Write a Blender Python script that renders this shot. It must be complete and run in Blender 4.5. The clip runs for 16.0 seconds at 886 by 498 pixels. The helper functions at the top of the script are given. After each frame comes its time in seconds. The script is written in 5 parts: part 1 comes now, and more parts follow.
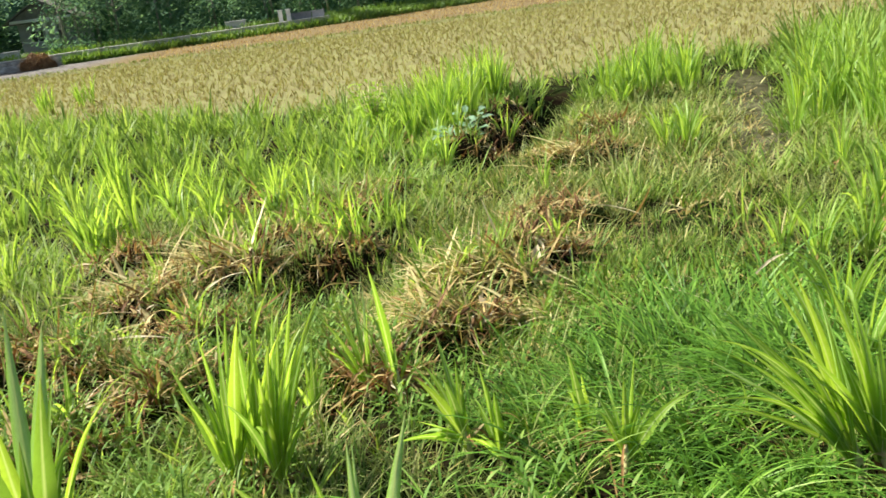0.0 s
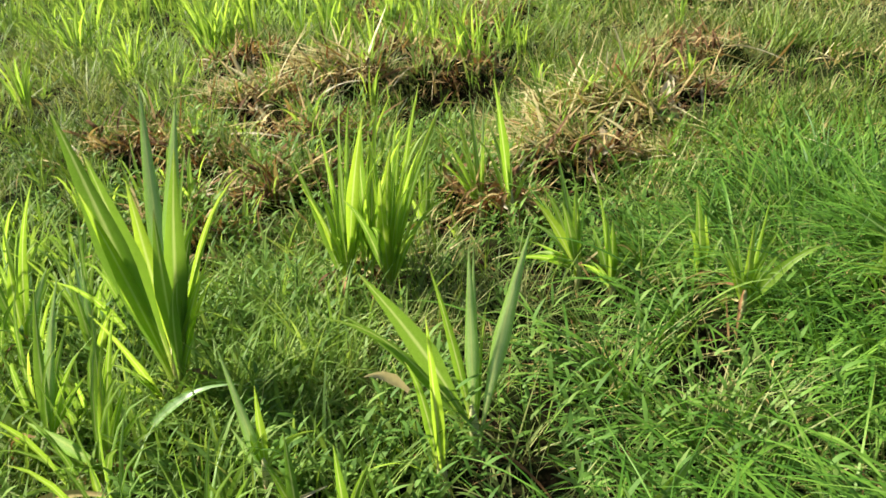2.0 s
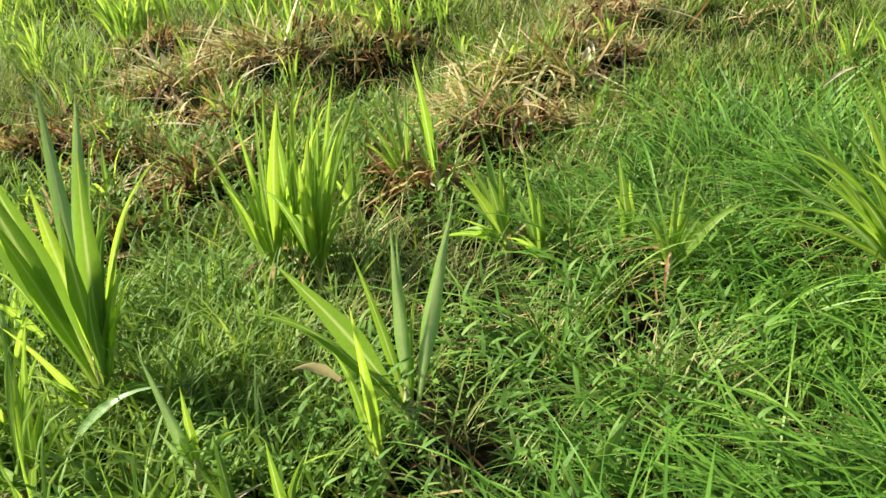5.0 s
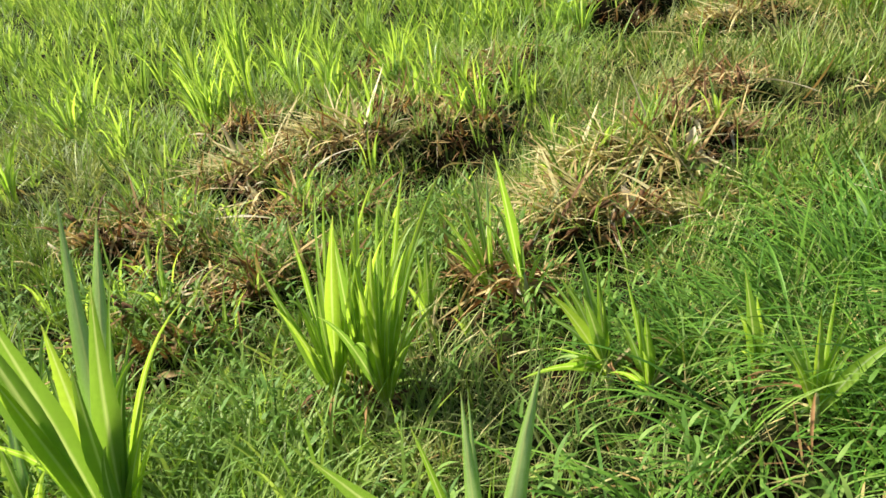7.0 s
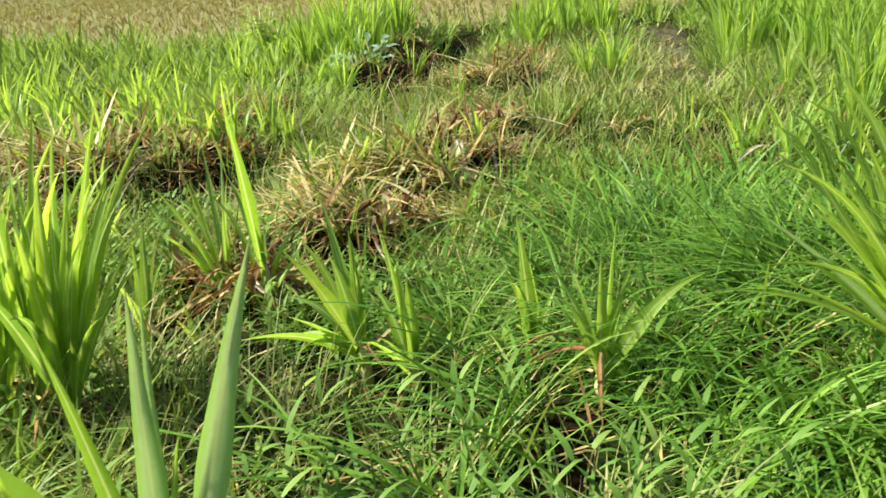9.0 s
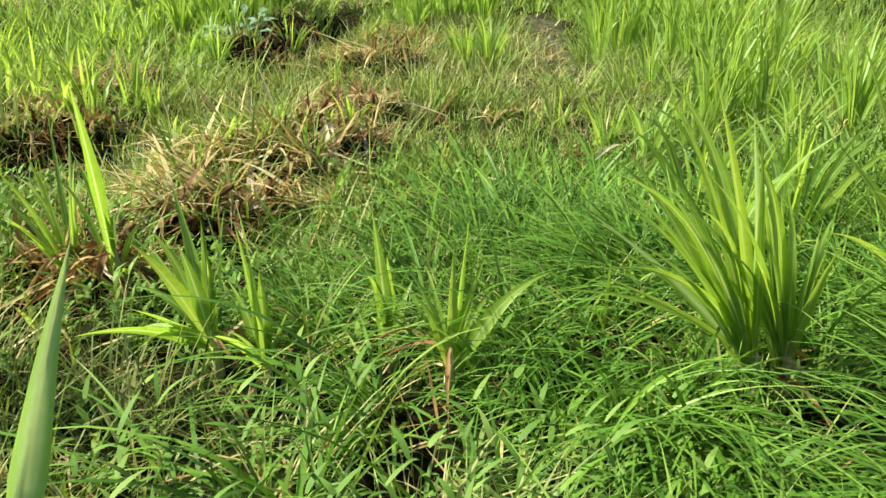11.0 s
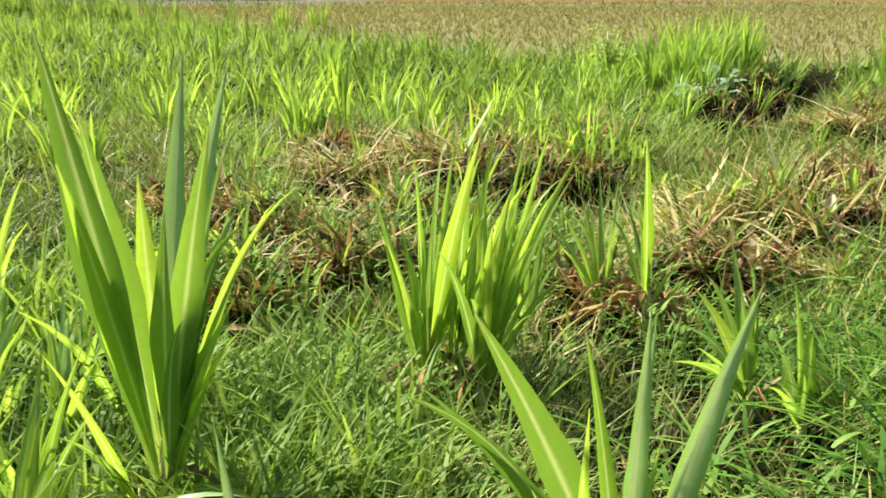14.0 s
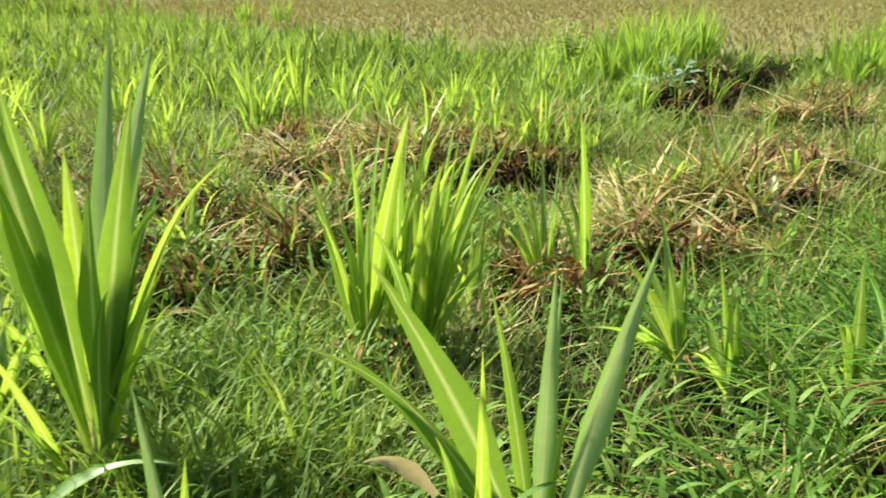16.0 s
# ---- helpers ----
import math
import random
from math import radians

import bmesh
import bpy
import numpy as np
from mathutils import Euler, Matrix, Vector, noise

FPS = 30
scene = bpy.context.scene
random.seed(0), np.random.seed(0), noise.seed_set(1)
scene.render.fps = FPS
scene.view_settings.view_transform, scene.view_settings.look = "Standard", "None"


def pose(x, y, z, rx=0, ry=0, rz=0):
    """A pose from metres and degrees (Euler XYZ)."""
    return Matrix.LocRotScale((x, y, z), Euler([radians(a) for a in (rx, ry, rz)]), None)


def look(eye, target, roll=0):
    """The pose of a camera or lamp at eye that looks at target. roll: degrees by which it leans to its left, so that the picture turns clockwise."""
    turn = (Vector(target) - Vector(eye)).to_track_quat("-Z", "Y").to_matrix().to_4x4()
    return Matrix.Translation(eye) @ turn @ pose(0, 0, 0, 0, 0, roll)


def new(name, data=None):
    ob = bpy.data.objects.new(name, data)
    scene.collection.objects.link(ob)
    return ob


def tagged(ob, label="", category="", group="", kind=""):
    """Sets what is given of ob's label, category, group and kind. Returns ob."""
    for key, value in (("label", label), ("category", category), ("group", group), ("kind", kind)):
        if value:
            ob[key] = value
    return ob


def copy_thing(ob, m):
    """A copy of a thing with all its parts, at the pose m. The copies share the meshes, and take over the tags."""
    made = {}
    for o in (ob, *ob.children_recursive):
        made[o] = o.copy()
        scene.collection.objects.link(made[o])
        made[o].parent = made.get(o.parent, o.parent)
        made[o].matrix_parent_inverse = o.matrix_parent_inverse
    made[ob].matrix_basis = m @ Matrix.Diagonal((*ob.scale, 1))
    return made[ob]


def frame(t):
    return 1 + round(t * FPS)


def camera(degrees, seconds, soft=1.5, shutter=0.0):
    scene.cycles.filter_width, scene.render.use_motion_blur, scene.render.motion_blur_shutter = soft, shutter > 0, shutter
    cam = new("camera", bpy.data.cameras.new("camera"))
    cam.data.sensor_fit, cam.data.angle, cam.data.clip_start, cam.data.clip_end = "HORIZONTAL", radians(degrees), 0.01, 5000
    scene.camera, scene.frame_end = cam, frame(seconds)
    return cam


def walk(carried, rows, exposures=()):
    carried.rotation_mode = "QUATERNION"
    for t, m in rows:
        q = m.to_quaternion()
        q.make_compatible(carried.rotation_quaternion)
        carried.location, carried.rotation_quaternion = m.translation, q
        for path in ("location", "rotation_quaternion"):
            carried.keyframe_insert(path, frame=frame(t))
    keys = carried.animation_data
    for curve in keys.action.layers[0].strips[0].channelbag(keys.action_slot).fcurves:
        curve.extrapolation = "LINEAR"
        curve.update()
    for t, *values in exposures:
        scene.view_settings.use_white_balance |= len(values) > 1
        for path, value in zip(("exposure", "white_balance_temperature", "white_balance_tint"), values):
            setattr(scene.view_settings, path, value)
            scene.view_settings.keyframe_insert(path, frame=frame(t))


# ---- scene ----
cam = camera(57.4, 16.0, shutter=0.2)
PATH = [
    (0, (0.339, -2.315, 1.480), (0.564, -0.423, 0.869), -7.7),
    (0.5, (0.315, -2.307, 1.474), (0.420, -0.416, 0.829), -7.8),
    (1, (0.310, -2.285, 1.447), (0.377, -0.431, 0.700), -7.3),
    (1.5, (0.288, -2.274, 1.432), (0.299, -0.465, 0.579), -6.4),
    (2, (0.255, -2.263, 1.406), (0.198, -0.508, 0.449), -4.9),
    (2.5, (0.226, -2.261, 1.394), (0.120, -0.556, 0.353), -4.0),
    (3, (0.231, -2.264, 1.383), (0.123, -0.584, 0.305), -4.1),
    (3.5, (0.264, -2.258, 1.383), (0.236, -0.573, 0.306), -4.9),
    (4, (0.281, -2.263, 1.396), (0.326, -0.553, 0.358), -5.4),
    (4.2, (0.288, -2.256, 1.397), (0.350, -0.544, 0.367), -5.6),
    (6.3, (0.301, -2.164, 1.417), (0.340, -0.426, 0.428), -8.4),
    (6.5, (0.318, -2.078, 1.380), (0.287, -0.314, 0.439), -9.4),
    (7, (0.342, -1.842, 1.366), (0.224, -0.040, 0.508), -9.6),
    (7.5, (0.310, -1.692, 1.185), (0.372, 0.073, 0.247), -6.9),
    (8, (0.294, -1.680, 0.995), (0.558, 0.029, -0.011), -4.9),
    (8.5, (0.354, -1.623, 0.900), (0.691, 0.149, 0.035), -4.9),
    (9, (0.394, -1.622, 0.908), (0.857, 0.197, 0.218), -3.7),
    (9.5, (0.434, -1.624, 0.936), (1.110, 0.135, 0.263), -0.3),
    (9.7, (0.454, -1.636, 0.943), (1.218, 0.077, 0.251), 1.0),
    (11.8, (0.415, -1.638, 0.932), (1.059, 0.094, 0.165), -0.1),
    (12, (0.382, -1.653, 0.927), (0.937, 0.117, 0.179), 0.2),
    (12.5, (0.298, -1.650, 0.930), (0.604, 0.196, 0.224), -0.4),
    (13, (0.217, -1.681, 0.963), (0.305, 0.206, 0.305), -0.3),
    (13.5, (0.154, -1.704, 0.974), (0.086, 0.193, 0.342), 0.1),
    (14, (0.107, -1.726, 0.978), (-0.110, 0.161, 0.349), -0.1),
    (14.5, (0.103, -1.767, 0.982), (-0.282, 0.090, 0.345), -0.4),
    (15, (0.109, -1.802, 0.975), (-0.356, 0.030, 0.322), -0.8),
    (15.5, (0.143, -1.805, 0.962), (-0.237, 0.048, 0.310), -0.7),
    (16, (0.187, -1.763, 0.944), (0.044, 0.127, 0.307), -0.2),
]
walk(cam, [(t, look(eye, target, roll)) for t, eye, target, roll in PATH], exposures=[(0.0, 1.34), (0.3, 1.31), (0.6, 1.19), (4.0, 1.20), (6.5, 1.26), (7.5, 1.22), (8.3, 1.27), (9.0, 1.27), (14.0, 1.30), (16.0, 1.25)])

# ---- world and sun: soft tropical daylight, sun ahead and to the left ----
SUN_EL, SUN_ROT = radians(45), radians(-70)
world = bpy.data.worlds.new("sky")
scene.world = world
world.use_nodes = True
wn = world.node_tree.nodes
sky = wn.new("ShaderNodeTexSky")
sky.sky_type, sky.sun_disc = "NISHITA", False
sky.sun_elevation, sky.sun_rotation = SUN_EL, SUN_ROT
sky.air_density, sky.dust_density = 1.0, 3.0
world.node_tree.links.new(sky.outputs[0], wn["Background"].inputs[0])
wn["Background"].inputs[1].default_value = 0.05
sun_dir = Vector((math.sin(SUN_ROT) * math.cos(SUN_EL), math.cos(SUN_ROT) * math.cos(SUN_EL), math.sin(SUN_EL)))
sun = new("sun", bpy.data.lights.new("sun", "SUN"))
sun.data.energy, sun.data.angle, sun.data.color = 5.0, radians(4.0), (1.0, 0.94, 0.80)
sun.matrix_world = look(sun_dir * 60, (0, 0, 0))

rng = np.random.default_rng(7)


# ---- materials ----
class Graph:
    """Shortcuts for node materials."""

    def __init__(self, name):
        self.mat = bpy.data.materials.new(name)
        self.mat.use_nodes = True
        self.tree = self.mat.node_tree
        self.bsdf = self.tree.nodes["Principled BSDF"]
        self.out = self.tree.nodes["Material Output"]

    def node(self, kind, **inputs):
        n = self.tree.nodes.new(kind)
        for key, value in inputs.items():
            self.put(n, key.replace("_", " "), value)
        return n

    def put(self, n, key, value):
        if isinstance(value, bpy.types.NodeSocket):
            self.tree.links.new(value, n.inputs[key])
        else:
            n.inputs[key].default_value = value

    def ramp(self, fac, stops):
        n = self.tree.nodes.new("ShaderNodeValToRGB")
        while len(n.color_ramp.elements) < len(stops):
            n.color_ramp.elements.new(0.5)
        for e, (p, c) in zip(n.color_ramp.elements, stops):
            e.position, e.color = p, (*c, 1)
        self.tree.links.new(fac, n.inputs[0])
        return n.outputs[0]

    def noise(self, scale, detail=3.0, vector=None, rough=0.6):
        n = self.node("ShaderNodeTexNoise", Scale=scale, Detail=detail, Roughness=rough)
        if vector:
            self.tree.links.new(vector, n.inputs["Vector"])
        return n.outputs["Fac"]

    def math(self, op, a, b=0.0, clamp=False):
        n = self.tree.nodes.new("ShaderNodeMath")
        n.operation, n.use_clamp = op, clamp
        for i, v in enumerate((a, b)):
            if isinstance(v, bpy.types.NodeSocket):
                self.tree.links.new(v, n.inputs[i])
            else:
                n.inputs[i].default_value = v
        return n.outputs[0]

    def mix(self, fac, a, b, mode="MIX"):
        n = self.tree.nodes.new("ShaderNodeMix")
        n.data_type, n.blend_type = "RGBA", mode
        for key, v in ((0, fac), (6, a), (7, b)):
            if isinstance(v, bpy.types.NodeSocket):
                self.tree.links.new(v, n.inputs[key])
            else:
                n.inputs[key].default_value = v if key == 0 else (*v, 1)
        return n.outputs[2]

    def position(self):
        return self.node("ShaderNodeNewGeometry").outputs["Position"]

    def bump(self, height, strength, distance):
        b = self.node("ShaderNodeBump", Strength=strength, Distance=distance, Height=height)
        self.put(self.bsdf, "Normal", b.outputs[0])


def blade_material(name, stops, through_light, gloss=0.45, per="island", patch=0.35, tip=None, spec=0.5, margin=None):
    """Leaves that let light through; one tint a blade, with slow patches over the ground."""
    g = Graph(name)
    if per == "island":
        pick = g.node("ShaderNodeNewGeometry").outputs["Random Per Island"]
    else:
        pick = g.node("ShaderNodeObjectInfo").outputs["Random"]
    slow = g.noise(1.6, 2.0, g.position())
    fac = g.math("ADD", g.math("MULTIPLY", pick, 1 - patch), g.math("MULTIPLY", slow, patch), True)
    colour = g.ramp(fac, stops)
    fine = g.noise(90.0, 2.0, g.position())
    colour = g.mix(0.35, colour, g.ramp(fine, [(0.3, (0.55, 0.55, 0.5)), (0.7, (1.0, 1.0, 1.0))]), "MULTIPLY")
    if tip:
        uv = g.node("ShaderNodeUVMap").outputs[0]
        sep = g.node("ShaderNodeSeparateXYZ", Vector=uv)
        rib = g.math("SUBTRACT", 1.0, g.math("MULTIPLY", g.math("ABSOLUTE", g.math("SUBTRACT", sep.outputs[0], 0.5)), 9.0), True)
        colour = g.mix(g.math("MULTIPLY", rib, 0.8), colour, (0.56, 0.66, 0.36))
        vein = g.node("ShaderNodeTexWave", Scale=9.0, Distortion=0.6, Detail=1.0, Vector=uv).outputs["Fac"]
        colour = g.mix(g.math("MULTIPLY", vein, 0.28), colour, (0.42, 0.56, 0.18))
        if margin:
            edge = g.math("MULTIPLY", g.math("SUBTRACT", g.math("ABSOLUTE", g.math("SUBTRACT", sep.outputs[0], 0.5)), 0.22), 6.0, True)
            colour = g.mix(g.math("MULTIPLY", edge, 0.85), colour, margin)
            colour = g.mix(g.math("MULTIPLY", g.math("POWER", vein, 3.0), 0.5), colour, (0.60, 0.72, 0.48))
        blotch = g.noise(26.0, 3.0, g.position())
        dry = g.math("MULTIPLY", g.math("SUBTRACT", g.math("ADD", sep.outputs[1], g.math("MULTIPLY", blotch, 0.3)), 1.08), 5.0, True)
        colour = g.mix(dry, colour, tip)
        pale = g.math("MULTIPLY", g.math("SUBTRACT", 0.22, sep.outputs[1]), 4.0, True)
        colour = g.mix(g.math("MULTIPLY", pale, 0.6), colour, (0.42, 0.46, 0.16))
    g.put(g.bsdf, "Base Color", colour)
    g.put(g.bsdf, "Roughness", gloss)
    g.put(g.bsdf, "Specular IOR Level", spec)
    glow = g.node("ShaderNodeBsdfTranslucent")
    bright = g.mix(1.0, colour, (1.32, 1.22, 0.8), "MULTIPLY")
    g.put(glow, "Color", bright)
    both = g.node("ShaderNodeMixShader", Fac=through_light)
    g.tree.links.new(g.bsdf.outputs[0], both.inputs[1])
    g.tree.links.new(glow.outputs[0], both.inputs[2])
    g.tree.links.new(both.outputs[0], g.out.inputs[0])
    return g.mat


def rough_material(name, stops, scale, bump=0.4, rough=0.9, fine=60.0, dist=0.01):
    g = Graph(name)
    p = g.position()
    a = g.noise(scale, 5.0, p)
    b = g.noise(fine, 3.0, p)
    colour = g.ramp(g.math("ADD", g.math("MULTIPLY", a, 0.7), g.math("MULTIPLY", b, 0.3)), stops)
    g.put(g.bsdf, "Base Color", colour)
    g.put(g.bsdf, "Roughness", rough)
    g.put(g.bsdf, "Specular IOR Level", 0.5 if rough < 0.7 else 0.12)
    g.bump(b, bump, dist)
    return g.mat


CANE = blade_material("cane_leaf", [(0.0, (0.17, 0.355, 0.02)), (0.5, (0.275, 0.475, 0.032)), (1.0, (0.36, 0.54, 0.05))],
                      0.6, 0.42, "object", 0.15, tip=(0.40, 0.30, 0.15), spec=0.4)
# bluish leaves; the paleness also paints in sheen from the sky
CANE_GREY = blade_material("cane_leaf_bluish_sheen", [(0.0, (0.25, 0.46, 0.18)), (1.0, (0.37, 0.59, 0.30))], 0.50, 0.30, "object", 0.15,
                           tip=(0.40, 0.32, 0.18), margin=(0.20, 0.43, 0.05))
CANE_DEEP = blade_material("cane_leaf_deep", [(0.0, (0.10, 0.25, 0.022)), (1.0, (0.21, 0.39, 0.04))], 0.42, 0.42, "object", 0.15,
                           tip=(0.40, 0.32, 0.18), spec=0.45)
LUSH = blade_material("lush_grass", [(0.0, (0.022, 0.07, 0.010)), (0.4, (0.084, 0.215, 0.021)), (0.75, (0.17, 0.34, 0.040)), (0.93, (0.33, 0.46, 0.11)), (1.0, (0.52, 0.45, 0.20))], 0.32, 0.5, spec=0.35)
FINE = blade_material("short_grass", [(0.0, (0.035, 0.088, 0.012)), (0.5, (0.122, 0.23, 0.025)), (0.82, (0.255, 0.375, 0.050)), (1.0, (0.52, 0.46, 0.22))], 0.25, 0.55, spec=0.3)
WISPY = blade_material("wispy_grass", [(0.0, (0.07, 0.095, 0.022)), (0.4, (0.18, 0.25, 0.06)), (0.75, (0.34, 0.385, 0.125)), (1.0, (0.58, 0.50, 0.27))], 0.28, 0.55, spec=0.3)
BRIGHT = blade_material("tall_grass", [(0.0, (0.08, 0.18, 0.03)), (0.45, (0.20, 0.34, 0.058)), (0.85, (0.33, 0.46, 0.11)), (1.0, (0.52, 0.49, 0.25))], 0.46, 0.55, spec=0.3)
HERB = blade_material("herb_leaf", [(0.0, (0.05, 0.13, 0.016)), (0.6, (0.14, 0.27, 0.04)), (1.0, (0.28, 0.41, 0.08))], 0.28, 0.6, spec=0.2)
STRAW = blade_material("straw", [(0.0, (0.07, 0.034, 0.013)), (0.25, (0.24, 0.13, 0.046)), (0.5, (0.46, 0.34, 0.13)), (0.85, (0.58, 0.48, 0.21)), (1.0, (0.70, 0.62, 0.38))], 0.25, 0.65, spec=0.25)
GOLD = blade_material("combed_straw", [(0.0, (0.20, 0.14, 0.05)), (0.3, (0.42, 0.35, 0.14)), (0.7, (0.60, 0.54, 0.27)), (1.0, (0.78, 0.73, 0.50))], 0.28, 0.55, spec=0.35)
TRASH = blade_material("rotting_leaf", [(0.0, (0.03, 0.015, 0.007)), (0.3, (0.13, 0.064, 0.026)), (0.5, (0.30, 0.18, 0.072)), (0.8, (0.55, 0.43, 0.20)), (1.0, (0.74, 0.65, 0.40))], 0.25, 0.7, spec=0.2)
HUSK = blade_material("dead_cane_leaf", [(0.0, (0.10, 0.05, 0.02)), (0.3, (0.25, 0.155, 0.06)), (0.55, (0.46, 0.36, 0.15)), (1.0, (0.68, 0.60, 0.34))], 0.2, 0.7, "object", 0.3, spec=0.2)
RUST = blade_material("rusty_dead_leaf", [(0.0, (0.07, 0.028, 0.012)), (0.5, (0.21, 0.105, 0.042)), (0.85, (0.38, 0.235, 0.10)), (1.0, (0.52, 0.38, 0.18))], 0.2, 0.7, "object", 0.2, spec=0.2)
PALE = blade_material("bleached_husk", [(0.0, (0.58, 0.47, 0.30)), (1.0, (0.78, 0.72, 0.56))], 0.35, 0.6, "object", 0.3, spec=0.3)
RICE = blade_material("rice_stubble", [(0.0, (0.08, 0.062, 0.028)), (0.3, (0.20, 0.17, 0.065)), (0.55, (0.32, 0.305, 0.11)), (1.0, (0.27, 0.35, 0.07))], 0.25, 0.7, patch=0.5, spec=0.2)
# lightened, bluish greens: haze of the distance is put into the leaf colour
TREE = blade_material("hazy_tree_leaf", [(0.0, (0.08, 0.165, 0.11)), (0.6, (0.14, 0.27, 0.175)), (1.0, (0.22, 0.37, 0.20))], 0.45, 0.8, spec=0.1)
HEDGE = blade_material("verge_leaf", [(0.0, (0.07, 0.16, 0.03)), (0.6, (0.15, 0.28, 0.045)), (1.0, (0.30, 0.40, 0.06))], 0.35, 0.5)
BLUE = blade_material("bluish_broad_leaf", [(0.0, (0.24, 0.40, 0.26)), (1.0, (0.34, 0.52, 0.36))], 0.4, 0.5, "object", spec=0.4)
SHRUB = blade_material("shrub_leaf", [(0.0, (0.20, 0.37, 0.03)), (1.0, (0.33, 0.50, 0.06))], 0.5, 0.6, "object", spec=0.2)
STEM = rough_material("cane_stem", [(0.2, (0.36, 0.27, 0.12)), (0.5, (0.56, 0.54, 0.26)), (0.8, (0.42, 0.48, 0.15))], 14.0, 0.2, 0.6)
STUB = rough_material("cut_cane_stub", [(0.25, (0.04, 0.022, 0.013)), (0.5, (0.12, 0.065, 0.032)), (0.8, (0.34, 0.23, 0.11))], 22.0, 0.5)
BARK = rough_material("bark", [(0.3, (0.16, 0.15, 0.13)), (0.7, (0.36, 0.34, 0.30))], 6.0, 0.6)
STONE = rough_material("pale_rubble_stone", [(0.3, (0.30, 0.28, 0.24)), (0.5, (0.64, 0.62, 0.55)), (0.75, (0.80, 0.78, 0.70))], 2.0, 0.5, fine=20.0)
MORTAR = rough_material("grey_mortar", [(0.3, (0.40, 0.385, 0.34)), (0.7, (0.62, 0.60, 0.53))], 4.0, 0.4)
WHITE = rough_material("white_paint", [(0.3, (0.66, 0.66, 0.64)), (0.7, (0.78, 0.78, 0.76))], 3.0, 0.1, 0.6)
CONCRETE = rough_material("grey_concrete", [(0.3, (0.20, 0.21, 0.22)), (0.7, (0.34, 0.35, 0.36))], 3.0, 0.2, 0.8)
ROOF = rough_material("clay_roof_tile", [(0.3, (0.12, 0.115, 0.11)), (0.7, (0.23, 0.215, 0.205))], 2.0, 0.4)
PLASTER = rough_material("weathered_plaster", [(0.3, (0.30, 0.31, 0.33)), (0.7, (0.48, 0.49, 0.50))], 2.0, 0.2)
DARK = rough_material("dark_glass", [(0.3, (0.02, 0.025, 0.03)), (0.7, (0.05, 0.055, 0.06))], 2.0, 0.1, 0.2)
HEAP = blade_material("rusty_straw", [(0.0, (0.14, 0.07, 0.03)), (0.5, (0.31, 0.18, 0.075)), (1.0, (0.50, 0.33, 0.15))], 0.15, 0.7)


